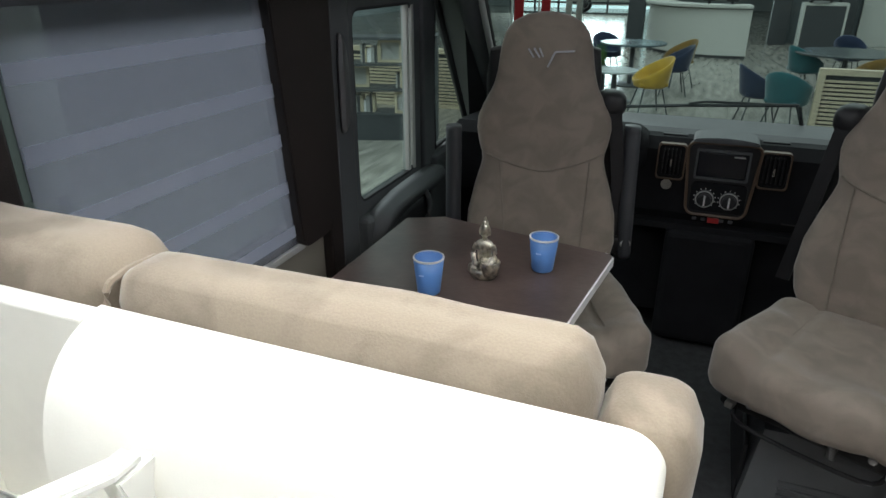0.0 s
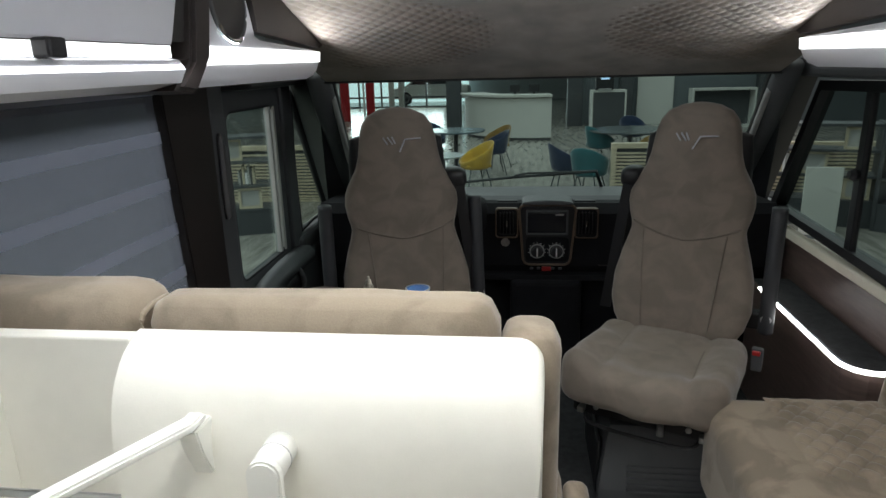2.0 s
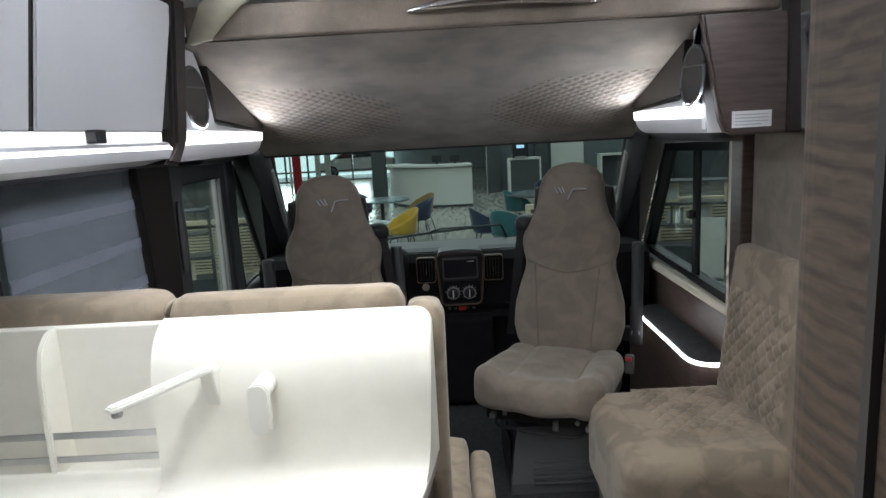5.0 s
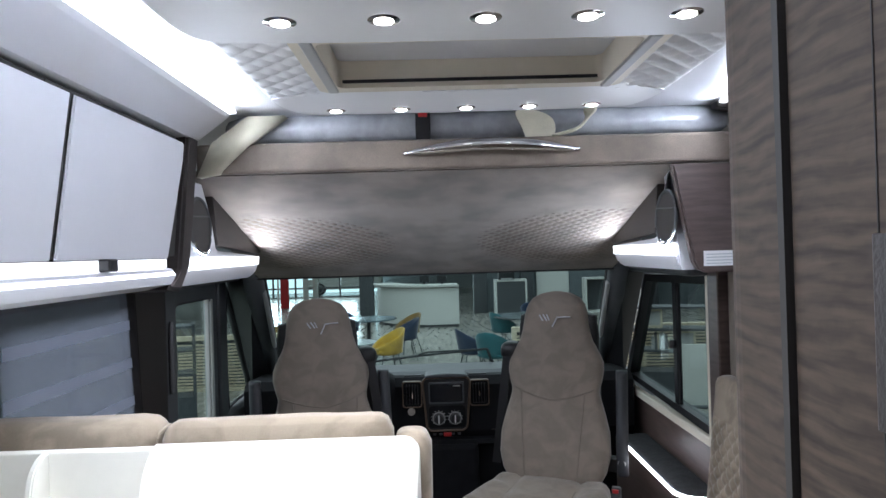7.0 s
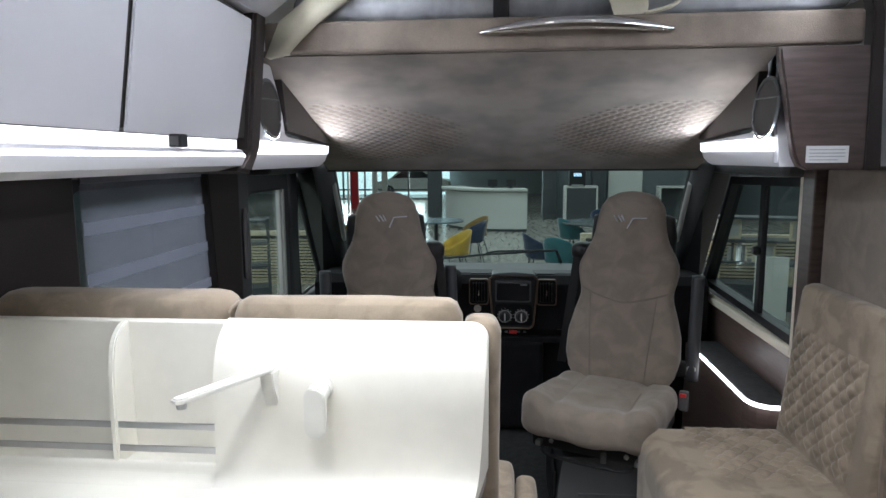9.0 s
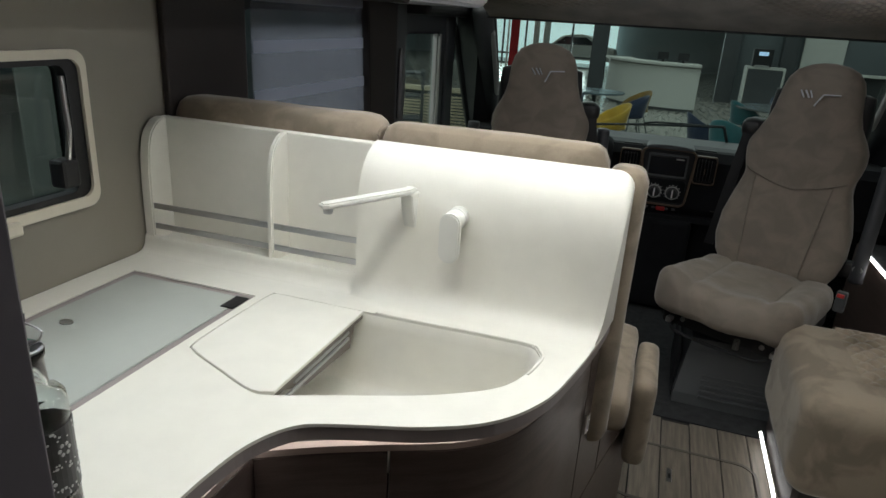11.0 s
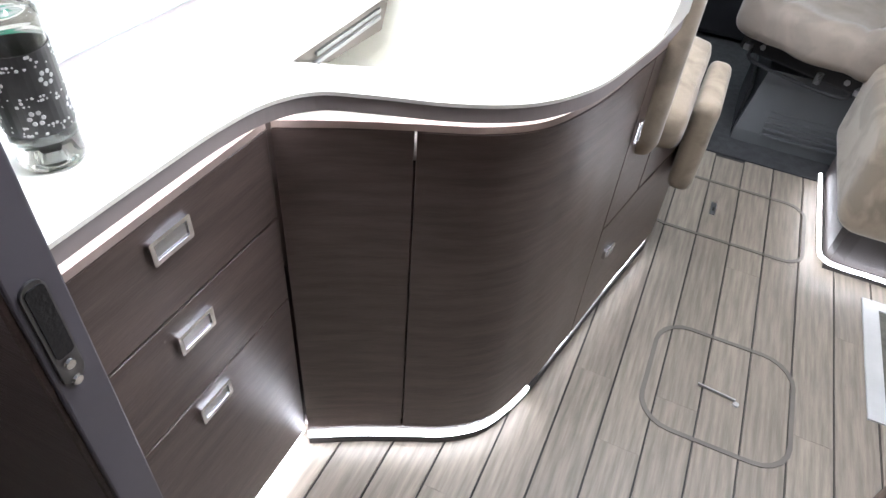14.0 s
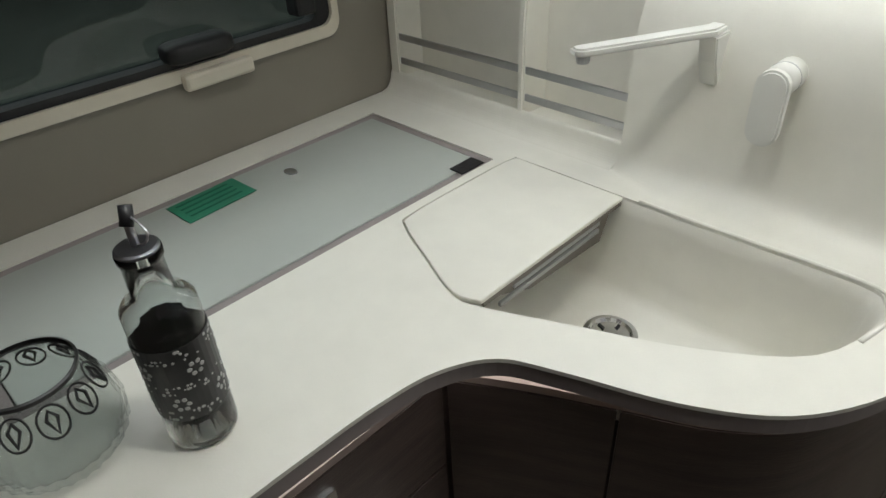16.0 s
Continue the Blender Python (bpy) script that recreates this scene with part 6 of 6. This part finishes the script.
cof = thing("coffee_cabinet", "anthracite cabinet with pale frame", "cabinet", (2.75, 19.4, GROUND))
part("frame", ring_prism([(0.5, 1.15), (-0.5, 1.15), (-0.5, 0), (0.5, 0)], [(0.45, 1.09), (-0.45, 1.09), (-0.45, 0.03), (0.45, 0.03)], -0.3, 0.3, "y"), HALLWHITE, cof)
part("front", box((-0.449, -0.28, 0.031), (0.449, 0.28, 1.089)), DARKGREY, cof)
cm = thing("coffee_machine", "black coffee machine with lit display", "coffee machine", (2.62, 19.3, GROUND + 1.15))
part("body", box((-0.25, -0.2, 0.0), (0.25, 0.25, 0.48), 0.03, 3), BLACK, cm)
part("drip_tray", box((-0.18, -0.26, 0.0), (0.18, -0.19, 0.05), 0.005), STEEL, cm)
part("display", box((-0.12, -0.208, 0.3), (0.12, -0.2, 0.40)), material("lit_display", (0.45, 0.65, 0.95), 0.3, var=0.0, emit=1.2), cm, "glowing display")
for x, w in ((-1.93, 0.46), (1.88, 0.46), (3.45, 0.4), (7.6, 0.5)):
    solo("hall_column", box((x - w / 2, 20.4, GROUND), (x + w / 2, 20.8, 4.6), 0.01), DARKGREY, "anthracite showroom column", "column", group="hall columns")
wd_ = thing("hall_door", "white hall door with steel lever", "door", (4.38, 20.85, GROUND))
part("leaf", box((-0.55, -0.03, 0), (0.55, 0.03, 2.4), 0.005), HALLWHITE, wd_)
part("lever", tube([(-0.47, -0.03, 1.05), (-0.47, -0.08, 1.05), (-0.34, -0.08, 1.05)], 0.012, 8), STEEL, wd_)
solo("hall_partition", box((1.7, 20.95, GROUND), (12, 21.08, 4.6)), material("slate_wall", (0.14, 0.16, 0.17), 0.7, var=0.05), "slate grey hall partition", "wall", kind="structure")
ol = thing("open_sideboard", "white framed open sideboard with blue-black back", "sideboard", (6.1, 19.8, GROUND))
part("frame", ring_prism([(0.9, 1.12), (-0.9, 1.12), (-0.9, 0), (0.9, 0)], [(0.85, 1.06), (-0.85, 1.06), (-0.85, 0.05), (0.85, 0.05)], -0.25, 0.25, "y"), HALLWHITE, ol)
part("back", box((-0.85, 0.2, 0.05), (0.85, 0.24, 1.06)), DARKGREY, ol)
REDP = material("red_panel", (0.42, 0.015, 0.02), 0.4, var=0.08)
for k in range(2):
    pn = thing("red_shelf_unit", "tall red display unit with white uprights", "display unit", (-6.35 + k * 0.62, 23.6 + k * 1.5, GROUND), group="red display units")
    part("panel", box((-0.14, -0.03, 0.0), (0.2, 0.03, 2.3), 0.01), REDP, pn)
    part("upright", box((-0.26, -0.05, 0.0), (-0.2, 0.05, 2.3)), HALLWHITE, pn)
    part("top_board", box((-0.3, -0.3, 2.3), (0.5, 0.3, 2.36)), HALLWHITE, pn)
for x in (-5.22, -4.80):
    solo("white_post", lathe([(0.12, 0), (0.12, 5.04)], 20), HALLWHITE, "slim round white post in the showroom", "column", True, group="white posts", m=pose(x, 27.0, GROUND))
DAY = material("daylight_beyond", (0.72, 0.9, 0.95), 0.9, var=0.12, scale=0.6, emit=1.3)
hw = thing("hall_window", "tall showroom window front with daylight behind", "window", (-4.6, 31.0, GROUND))
solo("daylight_backdrop", box((-9.4, 35.4, GROUND), (-2.6, 35.5, 4.4)), DAY, "bright daylight outside the hall windows", "backdrop", kind="structure")
part("window_frame", ring_prism([(1.5, 3.5), (-4.2, 3.5), (-4.2, 0), (1.5, 0)], [(1.4, 3.4), (-4.1, 3.4), (-4.1, 0.06), (1.4, 0.06)], -0.05, 0.05, "y"), DARKGREY, hw)
for x in (-3.0, -1.9, -0.8, 0.3):
    part("mullion", box((x - 0.04, -0.04, 0.06), (x + 0.04, 0.04, 3.4)), DARKGREY, hw)
part("transom", box((-4.1, -0.035, 0.44), (1.4, 0.035, 0.52)), DARKGREY, hw)
car = thing("parked_car", "white car parked outside the hall windows", "car", (-4.4, 33.4, GROUND))
part("body", prism(smooth_line([(-1.9, 0.35), (-1.95, 0.75), (-1.2, 0.95), (-0.5, 1.42), (0.6, 1.45), (1.4, 1.0), (1.95, 0.85), (1.95, 0.35)], 4) + [(1.95, 0.30), (-1.9, 0.30)], -0.8, 0.8, "y", 0.05), HALLWHITE, car)
part("side_glass", prism([(-1.0, 1.0), (-0.45, 1.36), (0.55, 1.38), (1.15, 1.02)], -0.815, -0.8, "y"), SCREEN, car, "dark side windows")
for sx in (-1.2, 1.2):
    wheel_ = part("wheel", lathe([(0.2, -0.1), (0.31, -0.1), (0.33, -0.06), (0.33, 0.06), (0.31, 0.1), (0.2, 0.1)], 24), BLACK, car, m=pose(sx, -0.72, 0.33, 90, 0, 0))
    part("rim", lathe([(0.02, 0.085), (0.2, 0.102), (0.2, 0.09), (0.05, 0.08)], 20), STEEL, wheel_)
grs = thing("grass_planter", "planter box with tall green grass", "planter", (-1.44, 10.95, GROUND))
part("tub", box((-0.10, -0.10, 0.0), (0.10, 0.10, 0.5), 0.01), DARKGREY, grs)
gb = bmesh.new()
rg = random.Random(3)
for k in range(160):
    x, y, a = rg.uniform(-0.09, 0.09), rg.uniform(-0.09, 0.09), rg.uniform(0, 6.28)
    h, w = rg.uniform(0.25, 0.4), 0.006
    dx, dy = rg.uniform(-0.06, 0.06), rg.uniform(-0.06, 0.06)
    gb.faces.new([gb.verts.new(p) for p in ((x - w * math.cos(a), y - w * math.sin(a), 0.5), (x + w * math.cos(a), y + w * math.sin(a), 0.5), (x + dx, y + dy, 0.5 + h))])
tagged(part("grass_blades", gb, material("grass_green", (0.07, 0.16, 0.03), 0.7, var=0.3), grs), kind="stuff")


def glass_shelf(x, y, rz, label):
    s = thing("display_shelf", label, "shelf", (x, y, GROUND), rz, group="display shelves")
    for sx in (-0.7, 0.7):
        part("post", box((sx - 0.02, -0.2, 0), (sx + 0.02, 0.2, 1.25)), DARKGREY, s)
    part("base_cabinet", box((-0.68, -0.19, 0.0), (0.68, 0.19, 0.30)), DARKGREY, s)
    for z in (0.30, 0.60, 0.90, 1.20):
        part("board", box((-0.7, -0.2, z), (0.7, 0.2, z + 0.03)), DARKGREY, s)
    return s


shelves = [glass_shelf(-3.5, 7.0, 20, "dark display shelf with small wooden frames"), glass_shelf(3.75, 7.75, -18, "dark display shelf seen through the side window"), glass_shelf(4.95, 6.9, -45, "dark display shelf with framed samples")]
for x, y, z, rz in ((-3.15, 7.0, 0.33, 20), (-3.75, 6.9, 0.63, 20), (-3.35, 7.0, 0.93, 20), (3.35, 7.8, 0.93, -18), (3.75, 7.65, 0.63, -18), (4.15, 7.5, 0.93, -18), (4.2, 7.5, 0.33, -18), (4.6, 7.2, 0.63, -45), (5.0, 6.8, 0.93, -45), (4.8, 7.0, 0.33, -45), (5.2, 6.6, 0.63, -45)):
    pf = thing("framed_sample", "small square pale wooden sample frame on a shelf", "frame", (x, y, GROUND + z), rz, group="sample frames")
    part("frame", ring_prism([(0.14, 0.26), (-0.14, 0.26), (-0.14, 0.0), (0.14, 0.0)], [(0.11, 0.23), (-0.11, 0.23), (-0.11, 0.03), (0.11, 0.03)], -0.03, 0.03, "y"), WOODSLAT, pf)
    part("picture", box((-0.11, 0.0, 0.03), (0.11, 0.02, 0.23)), LGREY, pf)
rb = random.Random(8)
for x0, y0, rz, z in ((-3.7, 6.92, 20, 0.93), (-3.3, 7.05, 20, 0.63), (-3.8, 6.9, 20, 0.33), (3.35, 7.85, -18, 0.63), (4.0, 7.65, -18, 0.33), (4.8, 7.05, -45, 0.93)):
    w = 0.0
    for k in range(7):
        t, h = rb.uniform(0.02, 0.045), rb.uniform(0.14, 0.24)
        a = radians(rz)
        bk = thing("folder", "upright sample folder on a display shelf", "folder", (x0 + w * math.cos(a), y0 + w * math.sin(a), GROUND + z), rz, group="sample folders")
        part("cover", box((0, -0.08, 0), (t, 0.08, h), 0.003), (LGREY, GREY, WOODSLAT, PAPER)[k % 4], bk)
        w += t + 0.004
wp = thing("display_board", "white display panel standing beside the shelves", "display board", (3.60, 7.0, GROUND), -8)
part("board", box((-0.19, -0.015, 0.0), (0.19, 0.015, 0.80), 0.004), HALLWHITE, wp)
part("foot", box((-0.15, -0.12, 0.0), (0.15, 0.12, 0.02), 0.004), DARKGREY, wp)

# made-up pale boards, stand in for bright reflections seen through the voile blind
for x, y, rz in ((-4.4, 2.9, 62), (-5.6, 3.9, 58)):
    ds = thing("display_board", "added pale board imitating bright shapes behind the blind", "display board", (x, y, GROUND), rz, group="display boards")
    part("board", box((-0.28, -0.02, 0.35), (0.28, 0.02, 1.75), 0.01), HALLWHITE, ds)
    part("divider", box((-0.015, -0.025, 0.35), (0.015, -0.018, 1.75)), DARKGREY, ds)
    for sx in (-0.2, 0.2):
        part("foot", box((sx - 0.02, -0.15, 0.0), (sx + 0.02, 0.15, 0.36)), DARKGREY, ds)

# ---- floor planks, last ----
PW = 0.1075
rp = random.Random(11)
plank_mesh = {}
k = 0
x = 0.4785 - 0.1075 * 12
while x < XR - 0.01:
    w = min(PW, XR - x) - 0.005
    if x < XL:
        x += PW
        continue
    y = -2.4 - rp.uniform(0, 0.9)
    while y < 1.285:
        y2 = min(y + 1.25, 1.287)
        a = max(y, -2.39)
        if y2 - a > 0.02:
            key = (round(w, 3), round(y2 - a, 3))
            if key not in plank_mesh:
                o = part("plank", box((0, 0, -0.006), (key[0], key[1] - 0.0004, 0.0)), PLANK, floor)
                plank_mesh[key] = o.data
            else:
                o = new("plank", plank_mesh[key])
                o.parent = floor
            o.matrix_basis = pose(x, a, 0.0)
        y = y2
        if y >= 1.287:
            break
    x += PW
